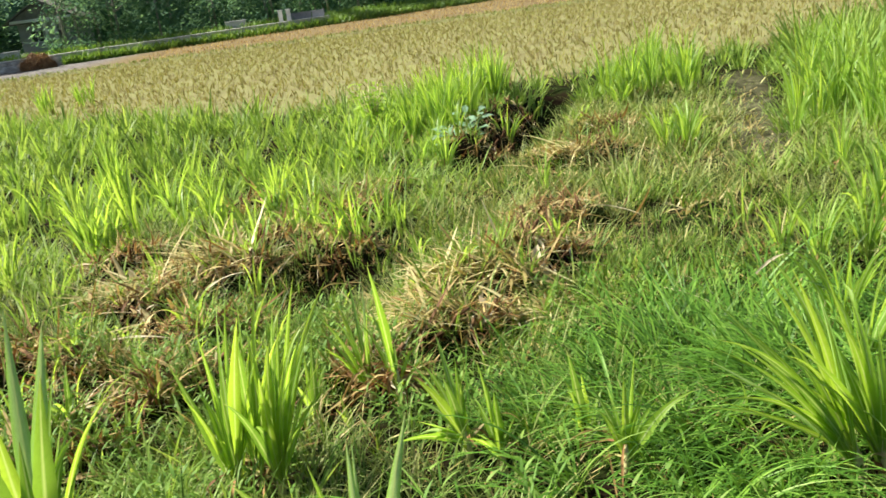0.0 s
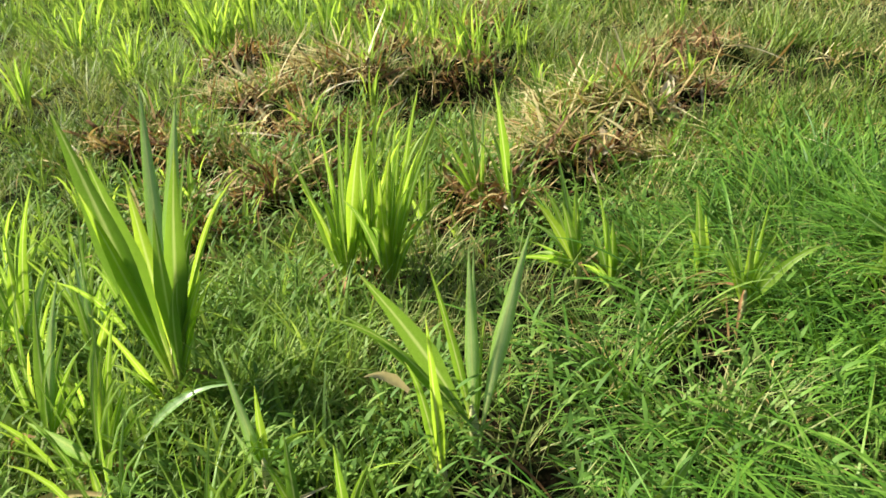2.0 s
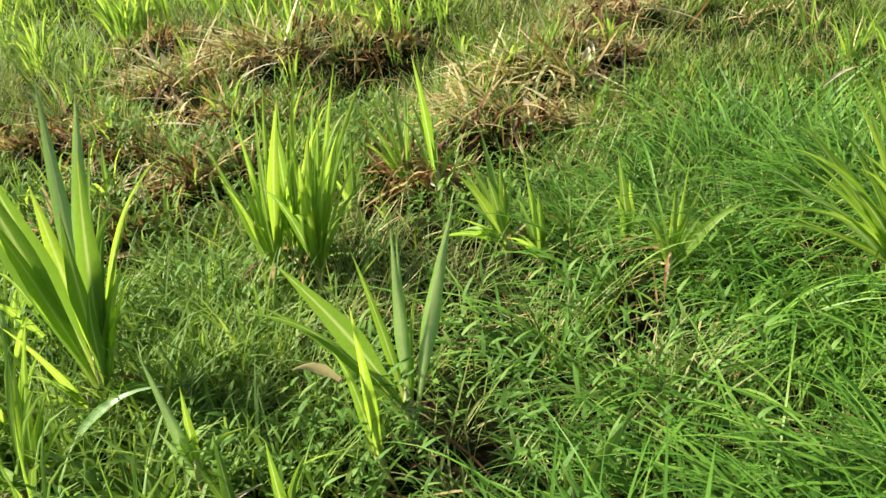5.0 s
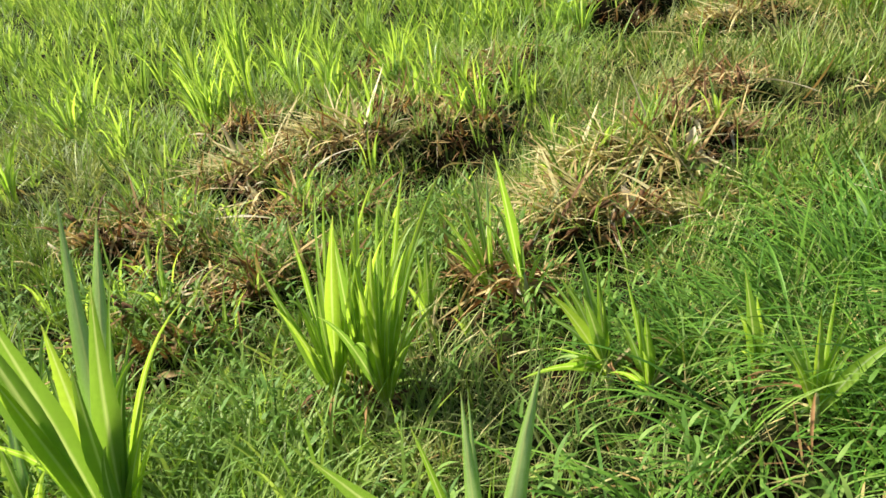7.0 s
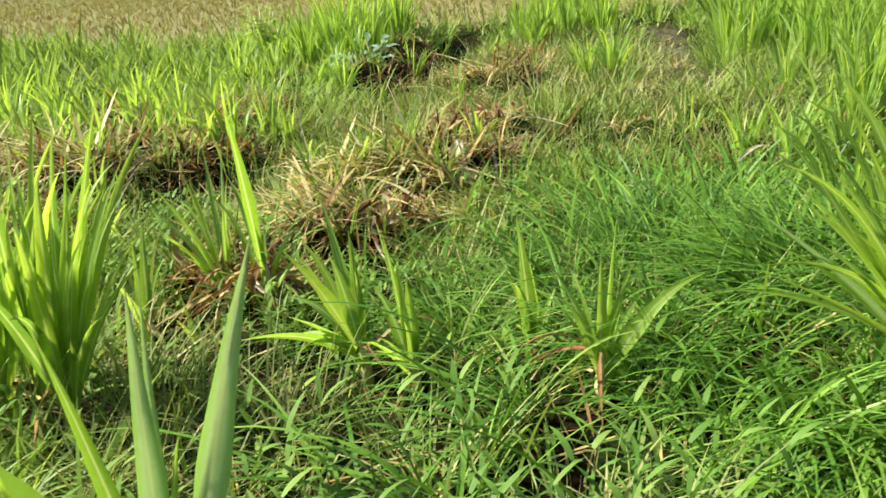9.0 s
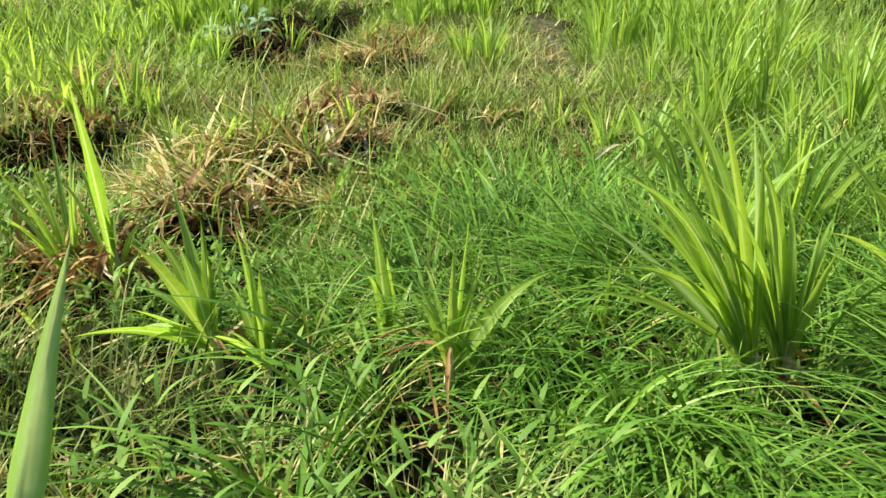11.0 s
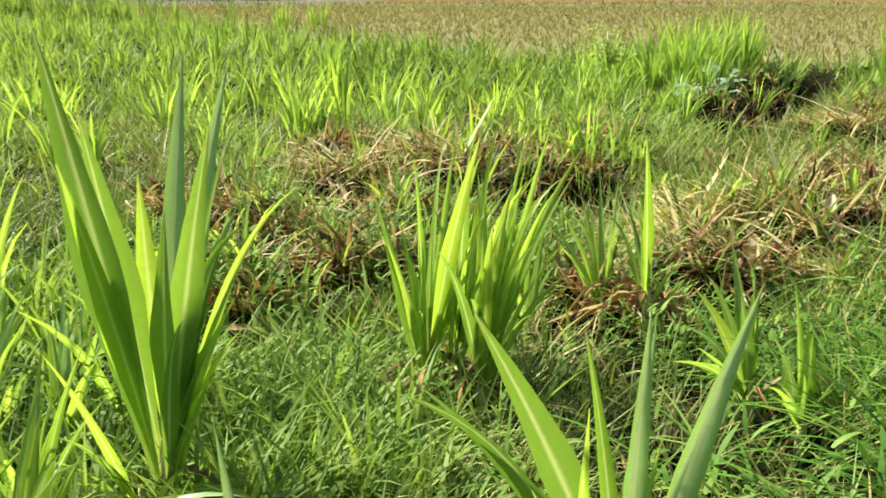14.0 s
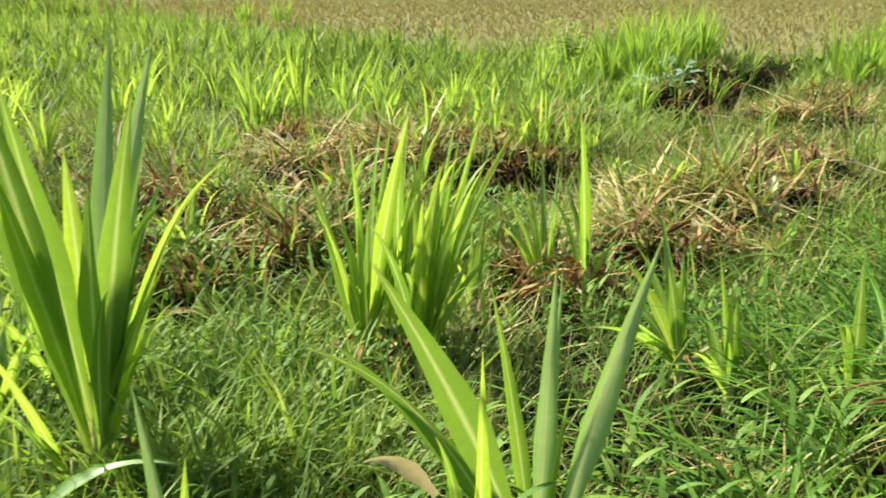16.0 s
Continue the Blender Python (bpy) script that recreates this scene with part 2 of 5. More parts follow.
def ground_material():
    g = Graph("soil_and_thatch")
    p = g.position()
    sep = g.node("ShaderNodeSeparateXYZ", Vector=p)
    x, y = sep.outputs[0], sep.outputs[1]
    big, mid, fine = g.noise(0.5, 4.0, p), g.noise(5.0, 5.0, p), g.noise(48.0, 4.0, p)
    # near-black stops: shade between the grass blades is put into this colour
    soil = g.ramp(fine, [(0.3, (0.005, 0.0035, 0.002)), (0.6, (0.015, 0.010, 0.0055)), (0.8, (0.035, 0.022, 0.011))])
    shaded_moss = g.ramp(fine, [(0.3, (0.007, 0.012, 0.003)), (0.7, (0.022, 0.036, 0.008))])
    plot = g.mix(g.ramp(mid, [(0.42, (0, 0, 0)), (0.58, (1, 1, 1))]), soil, shaded_moss)
    field = g.ramp(g.math("ADD", g.math("MULTIPLY", mid, 0.6), g.math("MULTIPLY", big, 0.4)),
                   [(0.35, (0.12, 0.105, 0.05)), (0.5, (0.195, 0.19, 0.088)), (0.65, (0.19, 0.215, 0.085))])
    bare = g.ramp(mid, [(0.35, (0.115, 0.088, 0.046)), (0.65, (0.19, 0.15, 0.08))])
    mud = g.ramp(g.noise(2.2, 6.0, p), [(0.35, (0.07, 0.065, 0.062)), (0.5, (0.145, 0.138, 0.13)), (0.65, (0.25, 0.24, 0.225))])
    wet = g.ramp(g.noise(9.0, 5.0, p), [(0.35, (0.035, 0.036, 0.018)), (0.65, (0.105, 0.105, 0.06))])
    wobble = g.math("MULTIPLY", g.math("SUBTRACT", mid, 0.5), 2.5)
    edge = g.math("SUBTRACT", g.math("SUBTRACT", y, 11.5), g.math("MAXIMUM", g.math("MULTIPLY", x, -0.9), 0.0))
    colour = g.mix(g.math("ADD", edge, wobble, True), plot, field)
    # wet mud in the track east of the clearing: distance from its line
    off = g.math("ABSOLUTE", g.math("SUBTRACT", g.math("SUBTRACT", x, 4.35), g.math("MULTIPLY", g.math("SUBTRACT", y, 4.93), 0.50)))
    track = g.math("MULTIPLY", g.math("SUBTRACT", 0.42, off), 5.0, True)
    track = g.math("MULTIPLY", track, g.math("MULTIPLY", g.math("SUBTRACT", y, 3.2), 1.0, True))
    track = g.math("MULTIPLY", track, g.math("SUBTRACT", 9.5, y, True))
    colour = g.mix(track, colour, wet)
    colour = g.mix(g.math("SUBTRACT", y, 41.3, True), colour, bare)
    pond = g.math("MULTIPLY", g.math("SUBTRACT", g.math("SUBTRACT", -11.0, x), g.math("MULTIPLY", wobble, 2.0)), 0.3, True)
    pond = g.math("MULTIPLY", pond, g.math("MULTIPLY", g.math("SUBTRACT", y, 43.0), 0.2, True))
    colour = g.mix(pond, colour, mud)
    line = g.math("SUBTRACT", g.math("SUBTRACT", y, 61.3), g.math("MULTIPLY", g.math("ADD", x, 14.0), 0.45))
    colour = g.mix(g.math("MULTIPLY", line, 1.0, True), colour, g.ramp(mid, [(0.3, (0.07, 0.13, 0.03)), (0.7, (0.18, 0.28, 0.06))]))
    g.put(g.bsdf, "Base Color", colour)
    g.put(g.bsdf, "Roughness", 1.0)
    g.put(g.bsdf, "Specular IOR Level", 0.03)
    g.bump(fine, 0.6, 0.02)
    return g.mat


SOIL = ground_material()

# ---- shape of the ground ----
# mounds of cut cane stools: x, y, radius, height
MOUNDS = [(1.08, 1.58, 0.33, 0.10), (0.76, 1.13, 0.27, 0.09), (1.38, 1.86, 0.27, 0.08), (-0.88, 2.18, 0.32, 0.12), (-0.45, 2.62, 0.33, 0.12),
          (-0.05, 3.18, 0.38, 0.12), (-1.00, 1.34, 0.30, 0.12), (-0.82, 0.50, 0.25, 0.09), (0.40, 0.70, 0.20, 0.08), (2.40, 4.50, 0.45, 0.15),
          (1.92, 6.25, 0.36, 0.22), (1.70, 2.66, 0.30, 0.10), (3.20, 6.05, 0.38, 0.14), (-1.42, 1.66, 0.24, 0.08), (-0.50, 0.85, 0.24, 0.08), (-0.38, 1.50, 0.27, 0.09), (0.30, 2.62, 0.32, 0.15), (-0.62, 1.85, 0.22, 0.07),
          (0.38, 3.85, 0.34, 0.10), (0.62, 4.55, 0.30, 0.10), (-0.45, 4.75, 0.30, 0.08), (-1.25, 3.55, 0.28, 0.06),
          (2.20, 6.95, 0.26, 0.20), (2.48, 7.60, 0.26, 0.20), (2.78, 8.25, 0.28, 0.20)]


# hollows under the edges of the stools, shade shown by bare near-black soil: x, y, radius, depth
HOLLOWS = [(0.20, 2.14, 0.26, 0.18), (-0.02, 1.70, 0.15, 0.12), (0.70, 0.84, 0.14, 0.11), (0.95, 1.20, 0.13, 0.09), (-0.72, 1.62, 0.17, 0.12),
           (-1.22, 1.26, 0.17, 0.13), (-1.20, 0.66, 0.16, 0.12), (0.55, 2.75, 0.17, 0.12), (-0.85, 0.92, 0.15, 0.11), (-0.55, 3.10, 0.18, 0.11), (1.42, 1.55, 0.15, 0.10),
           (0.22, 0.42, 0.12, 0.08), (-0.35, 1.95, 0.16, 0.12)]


def smooth(a, b, v):
    k = np.clip((v - a) / (b - a), 0, 1)
    return k * k * (3 - 2 * k)


def wall_line(x):
    return 61.0 + 0.45 * (np.clip(x, -60, 60) + 14.0)


def height(x, y):
    x, y = np.asarray(x, float), np.asarray(y, float)
    z = -0.045 * np.clip(y, -6, 6.2)
    near = 1 - smooth(10, 16, np.hypot(x, y))
    z = z + near * (0.016 * np.sin(4.1 * x + 1.7 * y) + 0.014 * np.sin(6.3 * y - 2.9 * x + 1) + 0.016 * np.sin(11 * x + 9 * y) + 0.016 * np.sin(13 * y - 7.0 * x) + 0.010 * np.sin(23 * x - 19 * y))
    for mx, my, r, h in MOUNDS:
        a = np.arctan2(y - my, x - mx)
        front = np.where(y < my, 1.55, 1.0)
        d2 = ((x - mx) ** 2 + ((y - my) * front) ** 2) / (r * r) * (1 + 0.25 * np.sin(3 * a + mx * 7) + 0.15 * np.sin(7 * a + my * 5))
        z = z + 1.25 * h * np.exp(-(d2 * 0.9) ** 3)
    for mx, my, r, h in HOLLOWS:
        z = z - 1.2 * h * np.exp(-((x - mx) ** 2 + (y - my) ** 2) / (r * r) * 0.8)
    # a furrow between two rows of cane
    along = np.clip(((x - 1.72) * 1.95 + (y - 5.3) * 4.1) / (1.95 ** 2 + 4.1 ** 2), 0, 1)
    d = np.hypot(x - 1.72 - 1.95 * along, y - 5.3 - 4.1 * along)
    z = z - 0.34 * np.exp(-(d / 0.32) ** 2)
    # a low field bank, and the raised land behind the far wall
    z = z + 0.16 * np.exp(-((y - 41.0) / 0.35) ** 2)
    z = z + 0.75 * smooth(0.9, 1.5, y - wall_line(x))
    return z


def mesh_from(name, verts, loops, starts, uv=None, material=None):
    """A mesh from flat arrays: corner indices, and where each face starts."""
    me = bpy.data.meshes.new(name)
    me.vertices.add(len(verts))
    me.vertices.foreach_set("co", np.asarray(verts, np.float32).ravel())
    me.loops.add(len(loops))
    me.loops.foreach_set("vertex_index", np.asarray(loops, np.int32))
    me.polygons.add(len(starts))
    me.polygons.foreach_set("loop_start", np.asarray(starts, np.int32))
    me.polygons.foreach_set("use_smooth", np.ones(len(starts), bool))
    if uv is not None:
        me.uv_layers.new(name="UVMap").data.foreach_set("uv", np.asarray(uv, np.float32)[loops].ravel())
    me.update(calc_edges=True)
    if material:
        me.materials.append(material)
    return me


def sheet(xs, ys, name, material):
    gx, gy = np.meshgrid(xs, ys)
    v = np.stack([gx, gy, height(gx, gy)], -1).reshape(-1, 3)
    nx, ny = len(xs), len(ys)
    i = (np.arange(ny - 1)[:, None] * nx + np.arange(nx - 1)[None]).ravel()
    loops = np.stack([i, i + 1, i + nx + 1, i + nx], 1).ravel()
    return mesh_from(name, v, loops, np.arange(len(i)) * 4, material=material)


xs = np.concatenate([[-900, -300, -120], np.arange(-60, -34, 2.0), np.arange(-34, -8, 1.0), np.arange(-8, -3, 0.25), np.arange(-3, 6, 0.06), np.arange(6, 12, 0.4), np.arange(12, 62, 2.0), [120, 300, 900]])
ys = np.concatenate([[-400, -60, -12], np.arange(-6, -2, 0.4), np.arange(-2, 8, 0.06), np.arange(8, 14, 0.25), np.arange(14, 40, 1.0), np.arange(40, 42, 0.2), np.arange(42, 56, 1.0), np.arange(56, 80, 0.35), [90, 110, 160, 400, 1200]])
tagged(new("ground", sheet(xs, ys, "ground", SOIL)), "dark soil with thatch, grass shade in its colour, running into harvested rice field", "ground", kind="structure")


# ---- blades in bulk ----
def blades(base, az, length, width, lean, curl, segs, roll):
    """Tapered ribbons that rise from base and bend towards az. Returns arrays for mesh_from."""
    n = len(base)
    mids = (np.arange(segs) + 0.5) / segs
    th = lean[:, None] + curl[:, None] * mids[None]
    step = (length / segs)[:, None]
    zero = np.zeros((n, 1))
    out = np.concatenate([zero, np.cumsum(np.sin(th) * step, 1)], 1)
    up = np.concatenate([zero, np.cumsum(np.cos(th) * step, 1)], 1)
    p = np.stack([base[:, 0:1] + np.cos(az)[:, None] * out, base[:, 1:2] + np.sin(az)[:, None] * out, base[:, 2:3] + up], -1)
    sa = az + math.pi / 2 + roll
    side = np.stack([np.cos(sa), np.sin(sa), np.zeros(n)], -1)[:, None, :]
    s = np.arange(segs) / segs
    prof = (1 - s ** 2.2) * (0.5 + 0.5 * np.minimum(1, s * 3.5))
    half = (width[:, None] * prof[None] * 0.5)[..., None]
    left, right = p[:, :segs] - side * half, p[:, :segs] + side * half
    v = np.concatenate([np.stack([left, right], 2).reshape(n, 2 * segs, 3), p[:, segs:]], 1)
    pat, sizes = [], []
    for k in range(segs - 1):
        pat += [2 * k, 2 * k + 1, 2 * k + 3, 2 * k + 2]
        sizes.append(4)
    pat += [2 * segs - 2, 2 * segs - 1, 2 * segs]
    sizes.append(3)
    m = 2 * segs + 1
    loops = (np.arange(n)[:, None] * m + np.array(pat)[None]).ravel()
    sizes = np.tile(sizes, n)
    starts = np.concatenate([[0], np.cumsum(sizes)[:-1]])
    return v.reshape(-1, 3), loops, starts


def joined(pieces):
    vs, ls, ss, nv, nl = [], [], [], 0, 0
    for v, l, s in pieces:
        vs.append(v), ls.append(l + nv), ss.append(s + nl)
        nv, nl = nv + len(v), nl + len(l)
    return np.concatenate(vs), np.concatenate(ls), np.concatenate(ss)


def stuff(name, pieces, material, label, category):
    v, l, s = joined(pieces)
    return tagged(new(name, mesh_from(name, v, l, s, material=material)), label, category, kind="stuff")


def scatter(count, y0, y1, weight):
    """Points of the plot that the walk looks over, thinned by weight(x, y) in 0..1."""
    got = []
    total = 0
    while total < count:
        y = y0 + (y1 - y0) * rng.random(count * 2)
        lo, hi = -1.35 - 1.0 * (y + 1), 1.9 + 1.05 * (y + 1)
        x = -17 + 36 * rng.random(count * 2) if y1 > 9 else (-2.5 - y1) + (6.5 + 2 * y1) * rng.random(count * 2)
        ok = (x > lo) & (x < hi) & (rng.random(count * 2) < weight(x, y))
        got.append(np.stack([x[ok], y[ok]], 1))
        total += ok.sum()
    return np.concatenate(got)[:count]


def rooted(xy, sink=0.01):
    return np.column_stack([xy, height(xy[:, 0], xy[:, 1]) - sink])


def patchy(x, y, f=2.3, ph=0.0):
    v = np.sin(f * x + 1.1 * f * y * 0.6 + ph) + np.sin(1.7 * f * y - 0.8 * f * x + 2 * ph) + 0.8 * np.sin(2.9 * f * x + 2.3 * f * y + 3 * ph)
    return np.clip(0.5 + v / 4.2, 0, 1)


def on_mounds(x, y, grow=1.0):
    m = np.zeros_like(x)
    for mx, my, r, h in MOUNDS:
        m = np.maximum(m, np.exp(-(((x - mx) ** 2 + (y - my) ** 2) / (r * r * grow)) * 1.2))
    return m


def lush_zone(x, y):
    return smooth(0.25, 0.75, x - 0.12 * (y + 1)) * (1 - 0.7 * smooth(2.0, 2.7, x)) * (1 - smooth(-0.15, 0.75, y + 0.25 * np.sin(3 * x) - 0.25 * (x - 1.2)))


def plot_edge(x):
    return 11.5 + np.maximum(0, -0.9 * x)


def bunch(n, xy, length, width, lean, curl, segs, bias=None, spread=1.0, sink=0.01):
    """Blades at xy; length, width, lean and curl are (low, high)."""
    pick = lambda r: r[0] + (r[1] - r[0]) * rng.random(len(xy))
    az = rng.random(len(xy)) * 2 * math.pi if bias is None else bias + spread * rng.standard_normal(len(xy))
    return blades(rooted(xy, sink), az, pick(length), pick(width), pick(lean), pick(curl), segs, 0.7 * rng.standard_normal(len(xy)))


def q_across(x, y):
    """Metres east of the row that runs along the furrow."""
    return (x - 2.05) * 0.90 - (y - 6.0) * 0.43


def in_furrow(x, y):
    along = np.clip(((x - 1.72) * 1.95 + (y - 5.3) * 4.1) / (1.95 ** 2 + 4.1 ** 2), 0, 1)
    return np.exp(-(np.hypot(x - 1.72 - 1.95 * along, y - 5.3 - 4.1 * along) / 0.42) ** 4)


# clears growth so near-black soil stands for shade under the stools' edges
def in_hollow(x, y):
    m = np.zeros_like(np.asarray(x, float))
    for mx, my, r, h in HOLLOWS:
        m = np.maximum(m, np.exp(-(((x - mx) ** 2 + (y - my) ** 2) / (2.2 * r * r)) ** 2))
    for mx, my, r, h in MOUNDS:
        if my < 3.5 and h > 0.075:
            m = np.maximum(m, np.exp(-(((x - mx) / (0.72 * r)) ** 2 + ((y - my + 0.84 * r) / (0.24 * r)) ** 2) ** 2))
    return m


def in_track(x, y):
    """The muddy track between the clearing and the thick stand."""
    return np.exp(-((x - 4.35 - 0.50 * (y - 4.93)) / 0.36) ** 4) * smooth(3.0, 3.8, y) * (1 - smooth(8.4, 9.2, y))


def clearing(x, y):
    q = q_across(x, y)
    return smooth(-0.1, 0.3, q) * (1 - smooth(2.3, 2.8, q)) * (1 - smooth(7.8, 8.6, y))


def stub_zone(x, y):
    """Where old cane was cut: trash, stubs and bare soil between shoots."""
    a = np.exp(-(((x + 0.30 - 0.25 * (y - 1.6)) / 0.75) ** 2 + ((y - 1.65) / 1.15) ** 2) ** 2)
    b = np.exp(-(((x - 1.10) / 0.62) ** 2 + ((y - 1.55) / 0.60) ** 2) ** 2)
    c = np.exp(-(((x - 2.5) / 0.75) ** 2 + ((y - 4.8) / 0.9) ** 2) ** 2)
    return np.clip(a + b + 0.8 * c, 0, 1)


def clumps(spots, per, radius, length, width, lean, curl, segs, flow=None, size=(0.6, 1.25), sink=0.01):
    """Blades in clumps: each clump has its own size, and its blades lean outwards or with the flow."""
    n = len(spots)
    own = size[0] + (size[1] - size[0]) * rng.random(n)
    own, at = np.repeat(own, per), np.repeat(spots, per, 0)
    m = len(at)
    a = 2 * math.pi * rng.random(m)
    d = radius * own * np.sqrt(rng.random(m))
    xy = at + np.stack([d * np.cos(a), d * np.sin(a)], 1)
    pick = lambda r: r[0] + (r[1] - r[0]) * rng.random(m)
    if flow is not None:
        a = flow(at[:, 0], at[:, 1]) + 0.65 * rng.standard_normal(m)
    return blades(rooted(xy, sink), a, pick(length) * own, pick(width), pick(lean), pick(curl), segs, 0.7 * rng.standard_normal(m))


# ---- single leaves ----
def leaf_mesh(name, base, ctrl, tip, width, n=10, fold=0.28, wave=0.0, twist=0.0, material=None, face=None, torn=0.0, bend=0.0):
    """A cane leaf: a bent strip three points wide, folded along the rib, narrow at the sheath and pointed."""
    t = np.linspace(0, 1, n + 1)
    b, c, e = (np.array(q, float) for q in (base, ctrl, tip))
    p = ((1 - t) ** 2)[:, None] * b + (2 * t * (1 - t))[:, None] * c + (t ** 2)[:, None] * e
    p[:, 2] -= bend * t ** 4
    p[:, :2] += (bend * t ** 4)[:, None] * (e - b)[:2] / (np.hypot(*(e - b)[:2]) + 0.05)
    tan = np.gradient(p, axis=0)
    tan /= np.linalg.norm(tan, axis=1)[:, None] + 1e-9
    ref = np.array(face if face is not None else (0.2, -1.0, 0.3), float)
    side = np.cross(tan, ref)
    side /= np.linalg.norm(side, axis=1)[:, None] + 1e-9
    nor = np.cross(side, tan)
    ang = twist * t
    side, nor = side * np.cos(ang)[:, None] + nor * np.sin(ang)[:, None], nor * np.cos(ang)[:, None] - side * np.sin(ang)[:, None]
    slim = 1 - smooth(0.026, 0.046, width)
    prof = (0.17 + 0.26 * slim + (0.83 - 0.26 * slim) * smooth(0.03, 0.60 - 0.22 * slim, t)) * np.clip((1 - t) / (0.48 + 0.14 * slim), 0, 1) ** 0.9
    prof[-1] = 0.03
    h = width * 0.5 * prof
    if torn:
        h = h * (1 - torn * rng.random(n + 1))
    ripple = wave * np.sin(t * 17 + 6 * rng.random()) * h
    left = p - side * h[:, None] + nor * (fold * h + ripple)[:, None]
    right = p + side * h[:, None] + nor * (fold * h - ripple)[:, None]
    v = np.stack([left, p, right], 1).reshape(-1, 3)
    uv = np.stack([np.tile([0.0, 0.5, 1.0], n + 1), np.repeat(t, 3)], 1)
    i = (np.arange(n) * 3)[:, None] + np.arange(2)[None]
    i = i.ravel()
    loops = np.stack([i, i + 1, i + 4, i + 3], 1).ravel()
    return mesh_from(name, v, loops, np.arange(len(i)) * 4, uv, material)


def part_of(parent, name, me, label=""):
    ob = new(name, me)
    ob.parent = parent
    if label:
        ob["label"] = label
    return ob


def tube_mesh(name, pts, radii, sides=7, material=None):
    """A tapered tube through pts, closed at both ends."""
    pts = [np.array(q, float) for q in pts]
    v = []
    for k, (q, r) in enumerate(zip(pts, radii)):
        d = pts[min(k + 1, len(pts) - 1)] - pts[max(k - 1, 0)]
        d /= np.linalg.norm(d) + 1e-9
        a = np.cross(d, (0.3, 0.9, 0.1))
        a /= np.linalg.norm(a)
        b = np.cross(d, a)
        for j in range(sides):
            w = 2 * math.pi * j / sides
            v.append(q + r * (math.cos(w) * a + math.sin(w) * b))
    loops, starts = [], []
    for k in range(len(pts) - 1):
        for j in range(sides):
            starts.append(len(loops))
            loops += [k * sides + j, k * sides + (j + 1) % sides, (k + 1) * sides + (j + 1) % sides, (k + 1) * sides + j]
    starts.append(len(loops))
    loops += list(range(sides))[::-1]
    starts.append(len(loops))
    loops += [(len(pts) - 1) * sides + j for j in range(sides)]
    return mesh_from(name, v, loops, starts, material=material)


def thing(name, x, y, label, category, group="", z=None):
    ob = new(name)
    ob.empty_display_size = 0.1
    ob.location = (x, y, float(height(x, y)) if z is None else z)
    return tagged(ob, label, category, group)


# ---- cane plants beside the walk: shoots with (x, y), and leaves as tip offset dx, dy, dz and width ----
def hanging_leaves(top, count, feet, reach, rise):
    """Dry leaves that arch out from the sheaths and droop to the ground."""
    for k in range(count):
        fx, fy, fz = feet[k % len(feet)]
        a = 2 * math.pi * rng.random()
        l = reach * (0.35 + 0.65 * rng.random() ** 1.4)
        s = np.array([fx + 0.015 * math.cos(a), fy + 0.015 * math.sin(a), fz + rise * (0.35 + 0.65 * rng.random())])
        t = np.array([fx + l * math.cos(a), fy + l * math.sin(a), fz + 0.01 + 0.05 * rng.random()])
        c = s * 0.55 + t * 0.45 + (0.02 * rng.standard_normal(), 0.02 * rng.standard_normal(), 0.03 + 0.10 * l * rng.random() / reach)
        part_of(top, "dead_leaf", leaf_mesh("dead_leaf", s, c, t, 0.009 + 0.016 * rng.random(), 8, 0.5, 0.35, 2.0 * rng.standard_normal(), (RUST, RUST, HUSK)[k % 3], (0.3 * math.sin(k), 0.4 * math.cos(k), 1.0), torn=0.3),
                "dry reddish-brown leaf hanging from the base")


